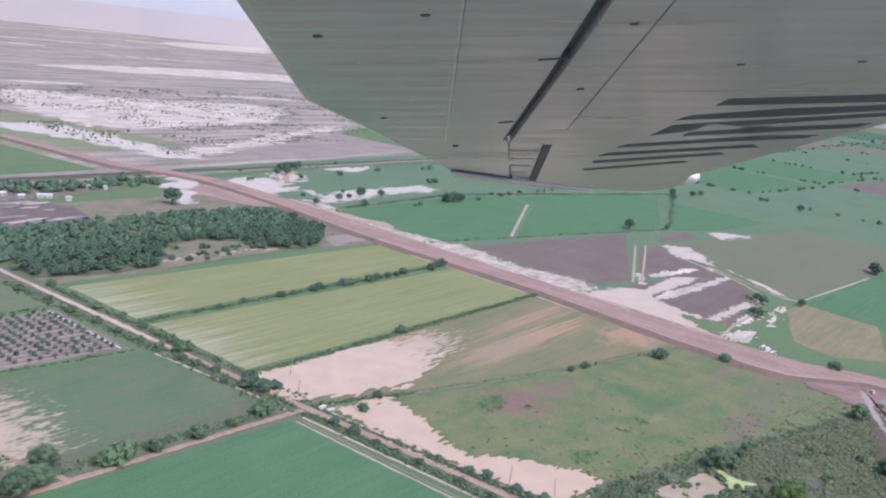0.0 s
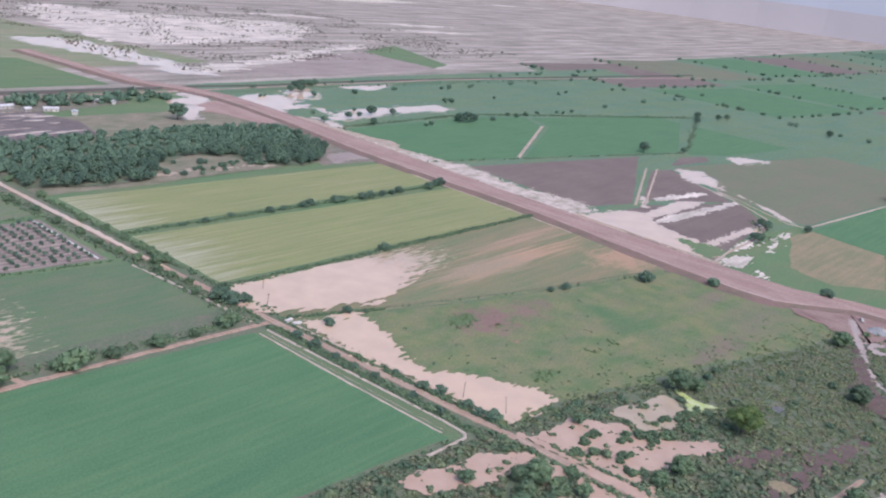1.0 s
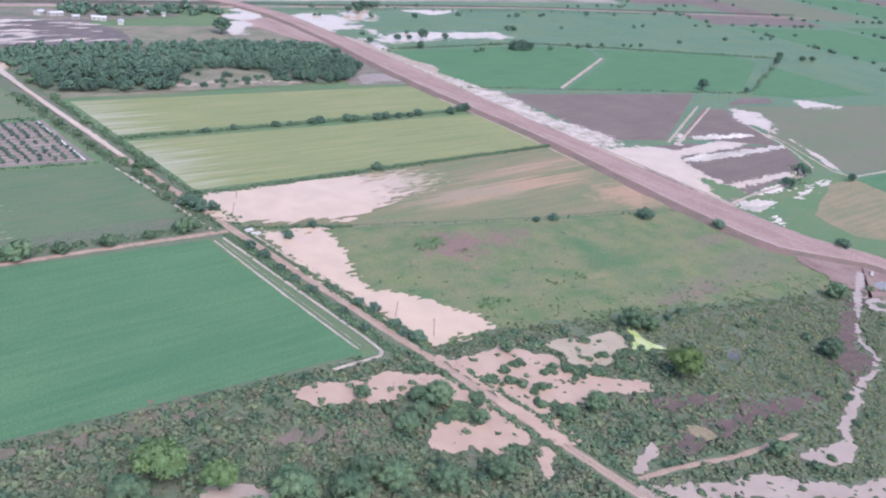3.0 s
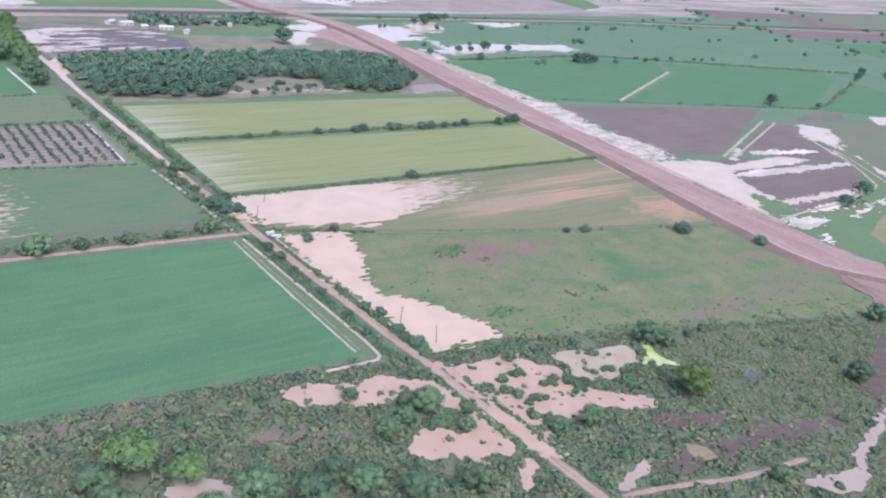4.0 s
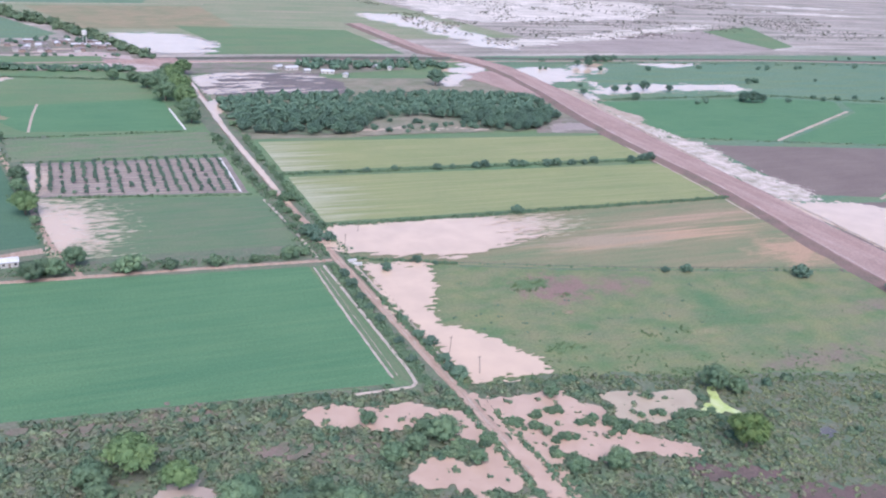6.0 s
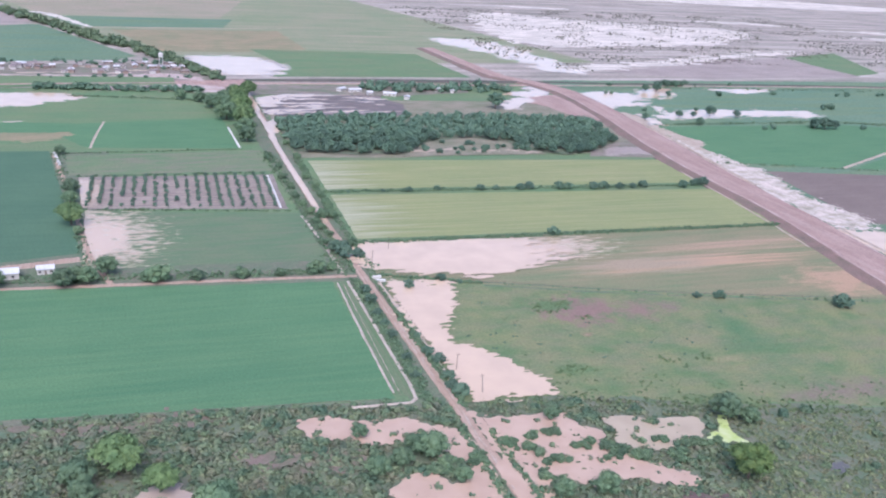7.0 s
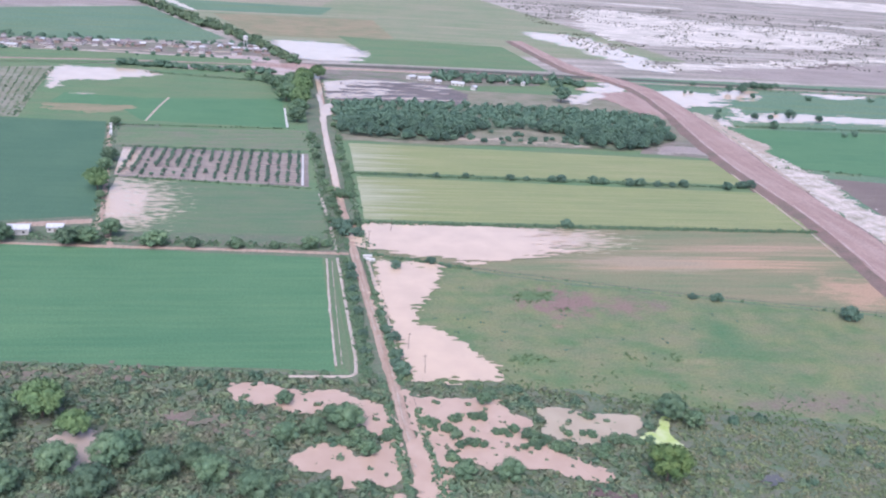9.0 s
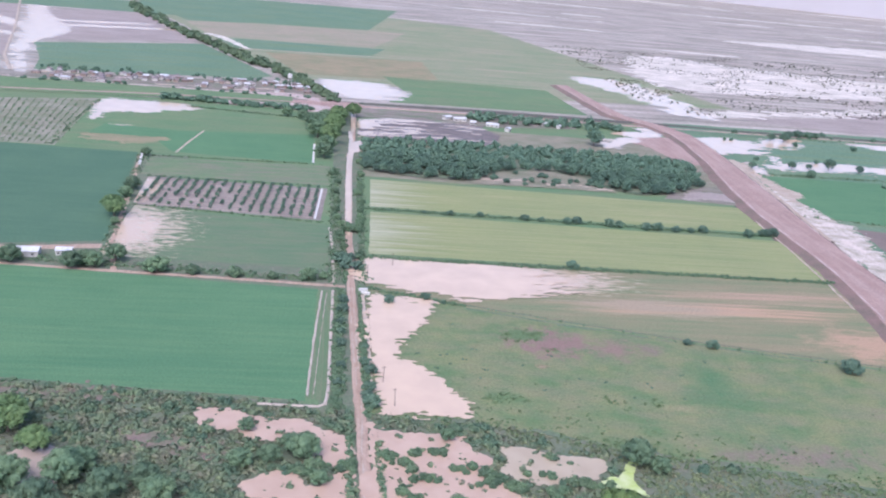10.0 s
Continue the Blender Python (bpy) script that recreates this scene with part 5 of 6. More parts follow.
for k in range(34):
    t = k / 33
    far_tree(-66 + 50 * t + rnd.uniform(-7, 7), 868 - 150 * t + rnd.uniform(-6, 6), rnd.uniform(4.0, 7.0), AVENUE)
for k in range(46):
    far_tree(-190 + k * 3.4 + rnd.uniform(-2, 2), 668 - k * .3 + rnd.uniform(-5, 5), rnd.uniform(3.0, 5.5))
for (x0, y0), (x1, y1) in FAR_HEDGES:
    for k in range(11):
        t = rnd.random()
        far_tree(x0 + (x1 - x0) * t, y0 + (y1 - y0) * t, rnd.uniform(2.5, 5))
for k in range(60):
    far_tree(rnd.uniform(400, 1250), 700 - rnd.choice((0, 60, 140, 230)) + rnd.uniform(-9, 9), rnd.uniform(2.5, 4.5))
# orchard
for i in range(18):
    for j in range(13):
        t = j / 12
        if rnd.random() < (0.30 if i < 9 and t < 0.6 else 0.05):
            continue
        plant("fruit", -138 + i * 6.6 + 3 * t + rnd.uniform(-.5, .5), 296 - i * 0.82 + t * (60 + i * 0.7) + rnd.uniform(-.7, .7), rnd.uniform(.95, 1.45), rnd.uniform(0, 360), "orchard trees")
for j in range(13):
    t = (j + 0.5) / 13
    ribbon("field", [(-140 + 3 * t, 293 + t * 62), (-80 + 3 * t, 286 + t * 68), (-24 + 3 * t, 279 + t * 74)], 0.34, 0.0, 0.22, 0.25, PALEDIRT, "pale furrow ridge between orchard rows", 0.3, 3, category="furrow")

# ---------------------------------------------------------------- scrub, weeds and hedges as masses of small plants
RNG = np.random.default_rng(11)
WET = [p[0] for p in PONDS] + [ALGAE_POND]
BARE = [[(37, -84), (43, -80), (50.5, -78), (49.5, -86.5), (42, -87.5)], [(56, -74.5), (61.5, -77), (63.5, -85), (57, -87.5), (55, -80)], [(40, -80), (60, -76), (80, -79), (133, -89), (128, -98), (100, -93), (84, -88), (46, -88)], [(60, -56), (72, -60), (90, -68), (86, -72), (58, -62)], [(165, -92), (172, -84), (228, -60), (262, -50), (264, -57), (224, -70), (190, -93)]]


def clear_of(pts, polys, keep=0.0):
    ok = np.ones(len(pts), bool)
    for poly in polys:
        ok &= ~(inside(pts, list(poly)) & (RNG.random(len(pts)) > keep))
    return ok


def off_line(pts, line, width):
    ok = np.ones(len(pts), bool)
    for a, b in zip(line, line[1:]):
        a, b = np.array(a, float), np.array(b, float)
        t = np.clip(((pts - a) @ (b - a)) / ((b - a) @ (b - a)), 0, 1)
        ok &= np.linalg.norm(pts - a - t[:, None] * (b - a), axis=1) > width
    return ok


def patchy(pts, scale, low):
    return np.array([noise.noise(Vector((x / scale, y / scale, 0.3))) for x, y in pts]) > low


THICKET = [(-215, 46), (-160, 40.5), (-103, 34.5), (-46, 29.5), (-12, 21), (48, 16), (90, 4), (150, -14), (232, -38), (320, -60), (320, -140), (120, -158), (60, -152), (0, -92), (-110, -72), (-150, -50), (-215, -20)]
LANE, TRACK, DITCH = [(6, -140), (4, -20), (2, 60)], [(8, -84), (31, -89), (59, -98), (94, -103)], [(-40, 26.5), (-14, 25.5), (-11, 28)]


def thicket(count, keep):
    pts = np.stack([RNG.uniform(-215, 320, count), RNG.uniform(-160, 52, count)], 1)
    ok = inside(pts, THICKET) & off_line(pts, LANE, 4.0) & off_line(pts, TRACK, 2.4) & off_line(pts, DITCH, 1.8)
    ok &= clear_of(pts, BARE, 0.25)
    pts = pts[ok]
    shore = np.max([far_from(pts[:, 0], pts[:, 1], [tuple(p) for p in smooth_loop(w, 3)]) for w in WET], axis=0)
    return pts[(shore < -1.3) | (RNG.random(len(pts)) < np.where(shore < 0, 0.45, keep))]


SHRUBS = shrub_models(40, 16, 4, 0.38, 0.85, 2, 0.76, OCTA)
LOW = shrub_models(60, 8, 10, 0.38, 1.1, 1, 0.72, OCTA)
CLUMPS = shrub_models(300, 8, 34, 0.16, 1.05, 5, 0.72, OCTA)
TUFTS = shrub_models(80, 6, 7, 0.45, 0.45, 1, 0)
pts = thicket(34000, 0.10)
scatter("undergrowth", pts, RNG.uniform(0.35, 1.0, len(pts)), TUFTS, LEAF_WEED, "low green and brown undergrowth beneath the scrub", "undergrowth", 7)
pts = thicket(78000, 0.07)
pts = pts[patchy(pts, 10, -0.40)]
rim = far_from(pts[:, 0], pts[:, 1], THICKET)
pts = pts[(RNG.random(len(pts)) < 0.25 + rim / 16) | (pts[:, 0] < 20)]
low = RNG.random(len(pts)) < np.clip((pts[:, 0] - 40) / 70, 0, 1)
size = RNG.gamma(2.4, 0.43, len(pts)).clip(0.32, 2.3)
scatter("scrub", pts[~low], size[~low], SHRUBS, LEAF_SCRUB, "dense low green thorn scrub on brown earth", "scrub", 2)
scatter("low_scrub", pts[low], size[low] * 0.66, SHRUBS, LEAF_OLIVE, "short olive-green scrub grading into pasture", "scrub", 22)
pts = thicket(4200, 0.16)
pts = pts[patchy(pts, 20, -0.12) & (RNG.random(len(pts)) < np.where(pts[:, 0] > 95, 0.16, 0.8))]
scatter("thicket", pts, RNG.gamma(5.0, 0.36, len(pts)).clip(0.9, 3.2), CLUMPS, LEAF_THICKET, "taller rounded green bushes standing in the scrub", "bushes", 8)
WEED_BEDS = [[(52, 40), (62, 43), (68, 43), (77, 36), (68, 34), (58, 32)], [(71, 104), (78, 111), (86, 113), (99, 108), (93, 98), (73, 96)], [(104, 43), (114, 44), (118, 37), (109, 34)], [(123, 37), (133, 43), (135, 35), (126, 30)],
             [(90, 91), (100, 91), (97, 86), (91, 85)]]
pts = np.stack([RNG.uniform(8, 292, 90000), RNG.uniform(-60, 150, 90000)], 1)
ok = np.zeros(len(pts), bool)
for bed in WEED_BEDS:
    ok |= inside(pts, bed) & patchy(pts, 3, -0.15) & (RNG.random(len(pts)) < 0.55)
rim = far_from(pts[:, 0], pts[:, 1], THICKET)
ok |= (rim < 4) & (pts[:, 1] < 70) & patchy(pts, 8, -0.1) & (RNG.random(len(pts)) < 0.62 * np.exp(rim / 9))
ok &= clear_of(pts, WET, 0.05)
pts = pts[ok]
scatter("weeds", pts, RNG.gamma(4.0, 0.17, len(pts)).clip(0.3, 1.2), TUFTS, LEAF_BED, "patchy beds of green weeds in the pasture", "weeds", 3)
pts = np.stack([RNG.uniform(8, 292, 16000), RNG.uniform(-40, 156, 16000)], 1)
pts = pts[inside(pts, [(44, 30), (90, 18), (150, 2), (232, -24), (288, -36), (288, 60), (168, 100), (60, 132), (46, 60)]) & patchy(pts, 12, 0.05)]
scatter("grass_tufts", pts, RNG.uniform(0.2, 0.5, len(pts)), TUFTS, LEAF_WEED, "short uneven grass tufts in the pasture", "grass", 16)
# reeds and drowned grass along the shores
pts = np.concatenate([np.stack([RNG.uniform(4, 175, 9000), RNG.uniform(18, 206, 9000)], 1), np.stack([RNG.uniform(-62, 70, 7000), RNG.uniform(-62, 14, 7000)], 1)])
edge = np.max([far_from(pts[:, 0], pts[:, 1], [tuple(p) for p in smooth_loop(w, 4)]) for w in WET[:6]], axis=0)
pts = pts[(np.abs(edge) < 2.6) & (RNG.random(len(pts)) < 0.6) & off_line(pts, LANE, 3.4)]
scatter("reeds", pts, RNG.uniform(0.2, 0.6, len(pts)), TUFTS, LEAF_WEED, "drowned grass and reeds along the flood shore", "reeds", 4)

pts = []
for (x0, y0), (x1, y1), n, wide in (((10, 310), (300, 297), 900, 2.4), ((6, 209), (298, 204), 1300, 2.6), ((8, 159), (60, 139), 200, 1.5), ((60, 139), (166, 104), 22, 1.0), ((166, 104), (262, 78), 22, 1.0),
                                    ((-6.5, 24), (-5.5, 155), 900, 3.0), ((6.2, 18), (5, 110), 420, 1.8), ((4.6, 110), (4.2, 160), 60, 0.8), ((-9, 165), (-11, 420), 620, 4.5), ((7, 165), (8, 400), 480, 3.4), ((-3.5, 165), (-4, 262), 160, 1.6),
                                    ((-330, 196), (-20, 170), 520, 3.5), ((-330, 190), (-20, 166), 420, 1.6), ((-140, 290), (-16, 272), 120, 1.2), ((-145, 363), (-14, 361), 100, 1.0), ((-155, 424), (-20, 428), 120, 1.2),
                                    ((-136, 190), (-160, 425), 260, 4), ((-200, 46), (-22, 27), 120, 1.2), ((-0.5, -140), (-1.5, 24), 560, 1.5), ((11.0, -140), (9.5, 0), 460, 1.6), ((13, -78), (15, -40), 120, 3.0),
                                    ((375, 494), (594, 498), 420, 5), ((594, 498), (770, 440), 420, 6), ((770, 440), (980, 368), 420, 7), ((966, 371), (700, 262), 260, 4), ((340, 360), (690, 262), 200, 3), ((400, 690), (1200, 640), 300, 8), ((420, 62), (480, 100), 60, 5), ((-160, 636), (-40, 612), 200, 4), ((-235, 440), (-245, 640), 120, 3)):
    n = int(n * 1.25)
    t = RNG.random(n)
    pts.append(np.stack([x0 + (x1 - x0) * t, y0 + (y1 - y0) * t], 1) + RNG.normal(size=(n, 2)) * wide * 0.5)
pts = np.concatenate(pts)
scatter("hedge", pts, RNG.gamma(5.0, 0.165, len(pts)).clip(0.4, 1.9), LOW, LEAF_MID, "low uneven green hedges along ditches and field edges", "hedge", 5)

pts = []
for k in range(15):
    f = k / 14
    a, b = np.array([-300 + 66 * f, 442.0]), np.array([-340 + 92 * f, 612 + 28 * f])
    t = RNG.random((95, 1))
    pts.append(a + (b - a) * t + RNG.normal(size=(95, 2)) * 0.45)
scatter("row_crop", np.concatenate(pts), RNG.uniform(0.8, 1.5, 15 * 95), TUFTS, LEAF_MID, "straight rows of a low green crop on pale soil", "row crop", 14)

DOTS = shrub_models(120, 3, 6, 0.5, 1.0, 1, 0.7, OCTA)
pts = np.concatenate([np.stack([RNG.uniform(380, 1250, 12000), RNG.uniform(860, 1500, 12000)], 1), np.stack([RNG.uniform(420, 470, 260), RNG.uniform(760, 1000, 260)], 1)])
pts = pts[patchy(pts, 60, -0.02)]
scatter("far_scrub", pts, RNG.gamma(4.0, 0.25, len(pts)).clip(0.4, 2.2), DOTS, LEAF_FAR, "scattered dark shrubs on the flooded flats", "scrub", 6)


# ---------------------------------------------------------------- buildings
def box(bm, x0, y0, z0, x1, y1, z1):
    m = Matrix.Translation(((x0 + x1) / 2, (y0 + y1) / 2, (z0 + z1) / 2)) @ Matrix.Diagonal((x1 - x0, y1 - y0, z1 - z0, 1))
    bmesh.ops.create_cube(bm, size=1.0, matrix=m)


def house(x, y, turn, long, deep, high, pitch, walls, roof, label, category="house"):
    root = tagged(new("house"), label, category, "village houses")
    root.matrix_basis = pose(x, y, 0, 0, 0, turn)
    bm = bmesh.new()
    box(bm, -long / 2, -deep / 2, 0, long / 2, deep / 2, high)
    part("wall", bm, walls, root)
    bm = bmesh.new()
    e, a, b = 0.45, long / 2 + 0.4, deep / 2 + 0.45
    low, top = high + 0.01, high + pitch
    outline = [(-b, low), (0, top), (b, low), (b, low + 0.14), (0, top + 0.16), (-b, low + 0.14)]
    ends = [[bm.verts.new((s * a, p, q)) for p, q in outline] for s in (-1, 1)]
    for k in range(6):
        bm.faces.new((ends[0][k], ends[0][(k + 1) % 6], ends[1][(k + 1) % 6], ends[1][k]))
    bm.faces.new(ends[0][::-1])
    bm.faces.new(ends[1])
    bmesh.ops.recalc_face_normals(bm, faces=bm.faces)
    part("roof", bm, roof, root)
    bm = bmesh.new()
    box(bm, -0.5, -deep / 2 - 0.05, 0, 0.5, -deep / 2 + 0.02, 2.05)
    part("door", bm, WOOD, root)
    for wx in (-long / 3, long / 3):
        bm = bmesh.new()
        box(bm, wx - 0.6, -deep / 2 - 0.04, 1.0, wx + 0.6, -deep / 2 + 0.02, 2.1)
        part("window", bm, GLASSDARK, root)
    return root


house(-176, 186, 4, 16, 8, 3.2, 1.2, WHITEWALL, TINROOF, "long farm shed with a white tin roof", "shed")
house(-156, 190, 4, 8, 6, 2.8, 1.0, WHITEWALL, TINROOF, "small farm shed with a white tin roof", "shed")
for x, y, long, deep, turn in ((116, 655, 13, 6, 8), (103, 660, 9, 6, 40), (148, 635, 13, 5, -18), (161, 617, 6, 5, 60), (208, 660, 8, 5, 15), (221, 650, 6, 4, 70), (128, 640, 6, 5, 0)):
    house(x, y, turn, long, deep, 3.0, 1.1, WHITEWALL, TINROOF, "white-roofed shed beside the trees", "shed")
for k in range(90):
    x = rnd.uniform(-345, -30)
    y = 735 + rnd.uniform(0, 62) + (x + 345) * 0.06
    pale = rnd.random() < 0.45
    house(x, y, rnd.choice((0, 90)) + rnd.uniform(-8, 8), rnd.uniform(5, 10), rnd.uniform(4.5, 6.5), rnd.uniform(2.5, 3.1), rnd.uniform(0.3, 1.4),
          WHITEWALL if pale else BRICKWALL, TINROOF if rnd.random() < 0.28 else DARKROOF, "small village house with a pale roof" if pale else "small brown village house")
for k in range(120):
    far_tree(rnd.uniform(-350, -40), rnd.choice((rnd.uniform(724, 734), rnd.uniform(770, 830), rnd.uniform(800, 830))), rnd.uniform(.4, 1.1) * 3.4)

TALL = shrub_models(160, 6, 18, 0.22, 1.5, 4, 0.78, OCTA)
scatter("woods", [t[:2] for t in FAR_TREES], [t[2] for t in FAR_TREES], TALL, LEAF_GROVE_HAZED, "dark green leafy trees along canals, sheds and village", "woods", 9)
scatter("avenue", [t[:2] for t in AVENUE], [t[2] for t in AVENUE], TALL, LEAF_AVENUE, "long line of light green trees beyond the village", "tree line", 19)

# ---------------------------------------------------------------- small things by the road
def pole(x, y, lean):
    root = tagged(new("utility_pole"), "thin weathered wooden utility pole standing in flood water", "pole", "utility poles")
    root.matrix_basis = pose(x, y, 0, lean, 0, 15)
    bm = bmesh.new()
    limb(bm, (0, 0, -0.2), (0, 0, 8.2), 0.16, 0.10, 8)
    part("post", bm, WOOD, root)
    bm = bmesh.new()
    box(bm, -0.9, -0.06, 7.5, 0.9, 0.06, 7.64)
    part("crossarm", bm, WOOD, root)


for x, y, lean in ((13, 48, 2), (17, 27, -8), (9, 175, 3), (52, -72, -4), (24, 196, 2)):
    pole(x, y, lean)
for x, y, turn in ((6.5, 155.5, 8), (7.5, 150.5, -12)):
    root = tagged(new("culvert"), "white concrete culvert headwall beside the dirt road", "culvert", "culvert headwalls")
    root.matrix_basis = pose(x, y, 0, 0, 0, turn)
    bm = bmesh.new()
    box(bm, -2.4, -0.9, 0, 2.4, -0.5, 1.2)
    box(bm, -2.4, 0.5, 0, 2.4, 0.9, 1.2)
    box(bm, -2.4, -0.5, 0.85, 2.4, 0.5, 1.2)
    bmesh.ops.bevel(bm, geom=bm.edges[:], offset=0.05, segments=1, affect="EDGES")
    part("headwall", bm, CONCRETE, root)
bm = bmesh.new()
bmesh.ops.create_cone(bm, segments=28, cap_ends=True, radius1=7, radius2=1.2, depth=2.6, matrix=Matrix.Translation((0, 0, 1.28)))
bmesh.ops.subdivide_edges(bm, edges=bm.edges[:], cuts=3, use_grid_fill=True)
for v in bm.verts:
    v.co += noise.noise_vector(v.co * 0.5) * 0.7 if v.co.z > 0.1 else Vector()
GRAVEL = ground_mat("grey_gravel", (0.24, 0.25, 0.25), (0.30, 0.31, 0.31), 4, 0.5)
heap = tagged(part("gravel_heap", bm, GRAVEL), "heap of grey gravel beside the red embankment", "gravel heap")
heap.matrix_basis = pose(291, -57, APRON.data.vertices[0].co.z - 0.05)


def pickup(x, y, turn):
    root = tagged(new("pickup_truck"), "white pickup truck parked beside the red embankment", "truck")
    root.matrix_basis = pose(x, y, APRON.data.vertices[0].co.z, 0, 0, turn)
    bm = bmesh.new()
    box(bm, -2.6, -0.9, 0.45, 2.6, 0.9, 1.05)
    box(bm, -0.4, -0.85, 1.05, 1.5, 0.85, 1.75)
    bmesh.ops.bevel(bm, geom=bm.edges[:], offset=0.08, segments=2, affect="EDGES")
    part("body", bm, WHITEWALL, root)
    bm = bmesh.new()
    box(bm, -0.35, -0.87, 1.15, 1.45, 0.87, 1.6)
    part("window", bm, GLASSDARK, root)
    for wx in (-1.7, 1.7):
        for wy in (-0.85, 0.85):
            bm = bmesh.new()
            bmesh.ops.create_cone(bm, cap_ends=True, segments=16, radius1=0.38, radius2=0.38, depth=0.25, matrix=Matrix.Translation((wx, wy, 0.38)) @ Matrix.Rotation(radians(90), 4, "X"))
            part("wheel", bm, GLASSDARK, root)


pickup(301, -44, 30)
# Dark specks, most likely cattle, built as small leafy tufts.
spot_rng = np.random.default_rng(21)
PASTURE_SPECKS = [(50, 114.5), (30, 79), (42, 78.5), (51.5, 74), (44.5, 69), (37.7, 64.5), (56, 56), (78.5, 70), (92, 82), (102, 58.5), (113.5, 56), (133.4, 52.4), (144.7, 42), (122, 42), (132, 56), (60, 64.6), (153, 66), (170, 82.6), (178, 74), (57, 86), (83, 46.5)]
pts = np.array([(x + spot_rng.normal() * 0.9, y + spot_rng.normal() * 0.5) for x, y in PASTURE_SPECKS for k in range(3)])
scatter("low_shrubs", pts, spot_rng.uniform(0.4, 0.8, len(pts)), shrub_models(200, 3, 12, 0.3, 0.8), LEAF_DARK_HAZED, "scattered dark specks in the pasture, likely cattle, built as leafy tufts", "shrubs", 12)



def fence(line, gap, label):
    """Rough posts, each a part, with two sagging wires between them."""
    root = tagged(new("fence"), label, "fence", "wire fences")
    root.matrix_basis = pose(*line[0], 0)
    rng = random.Random(int(line[0][0] * 7 + line[0][1]))
    feet = []
    for (x0, y0), (x1, y1) in zip(line, line[1:]):
        n = max(1, int(math.hypot(x1 - x0, y1 - y0) / gap))
        feet += [(x0 + (x1 - x0) * k / n - line[0][0], y0 + (y1 - y0) * k / n - line[0][1]) for k in range(n)]
    bm = bmesh.new()
    limb(bm, (0, 0, -0.1), (0, 0, 1.45), 0.085, 0.07, 6)
    first = part("post", bm, WOOD, root)
    first.matrix_basis = pose(*feet[0], 0)
    for x, y in feet[1:]:
        ob = new("post", first.data)
        ob.parent = root
        ob.matrix_basis = pose(x, y, 0, rng.uniform(-5, 5), rng.uniform(-5, 5), rng.uniform(0, 90))
    for h in (0.65, 1.2):
        bm = bmesh.new()
        for (x0, y0), (x1, y1) in zip(feet, feet[1:]):
            limb(bm, (x0, y0, h), (x1, y1, h), 0.012, 0.012, 3)
        part("wire", bm, WOOD, root)


fence([(9, 161.5), (60, 141), (166, 106), (268, 81), (291, 66)], 4.2, "grey wooden post and wire fence between pasture and stubble")
fence([(9.5, 18), (8.8, 90), (8.2, 158)], 4.5, "grey wooden post and wire fence beside the dirt road")
fence([(9.5, 16), (9.0, -20), (8.4, -58)], 3.6, "grey wooden posts standing in the flood beside the dirt road")
fence([(6, 210.5), (140, 207), (292, 205)], 5.0, "grey wooden post and wire fence along a crop field")
fence([(-8, 166), (-9, 262)], 5.0, "grey wooden post and wire fence along a ditch")

tower = tagged(new("water_tower"), "white round water tank on thin steel legs in the village", "water tower")
tower.matrix_basis = pose(-68.1, 801.4, 0)
bm = bmesh.new()
bmesh.ops.create_cone(bm, cap_ends=True, segments=24, radius1=2.6, radius2=2.6, depth=4.0, matrix=Matrix.Translation((0, 0, 11.5)))
bmesh.ops.create_cone(bm, cap_ends=True, segments=24, radius1=2.75, radius2=0.2, depth=1.2, matrix=Matrix.Translation((0, 0, 14.1)))
part("tank", bm, CONCRETE, tower)
for a in range(4):
    bm = bmesh.new()
    c, w = math.cos(a * math.pi / 2 + 0.6), math.sin(a * math.pi / 2 + 0.6)
    limb(bm, (2.6 * c, 2.6 * w, -0.1), (2.0 * c, 2.0 * w, 9.6), 0.22, 0.18, 8)
    part("leg", bm, CONCRETE, tower)

# ---------------------------------------------------------------- the aircraft's wing at the start, placed and outlined to fit the first camera view
PAINT = plain_mat("grey_wing_paint", (0.48, 0.51, 0.545), (0.545, 0.56, 0.59), 0.12, 0.9)
tree = PAINT.node_tree
chord = tree.nodes.new("ShaderNodeMapping")
chord.inputs["Scale"].default_value = (0.9, 1.0, 11.0)
tree.links.new(tree.nodes.new("ShaderNodeTexCoord").outputs["Object"], chord.inputs["Vector"])
grime = span(tree, noise_of(tree, chord.outputs[0], 1.6, 6.0, 0.62), 0.42, 0.72)
painted = tree.nodes["Principled BSDF"].inputs["Base Color"]
tree.links.new(mixed(tree, grime, painted.links[0].from_socket, (0.43, 0.41, 0.40)), painted)
tree.links.new(span(tree, grime, 0.0, 1.0, 0.10, 0.32), tree.nodes["Principled BSDF"].inputs["Roughness"])
# One dark colour for markings, seams, fittings and the painted-in shade of gaps.
DARK_MARKS_GAPS = plain_mat("dark_marks_and_gap_shade", (0.030, 0.040, 0.080), (0.060, 0.070, 0.110), 0.42, 2.0)
LENSWHITE = plain_mat("frosted_lens", (0.75, 0.77, 0.80), (0.82, 0.83, 0.85), 0.2)
wing = tagged(new("aircraft_wing"), "grey-green painted light aircraft wing seen from below, with dark stripes", "wing")
wing.matrix_basis = aim(*PATH[0][1:])
UNDER = 0.66


def on_wing(x, d, up=0.0):
    """A point of the wing's frame: x along the chord, d out along the span, up from the underside."""
    return (x, UNDER - 0.067 * d + up, -d)


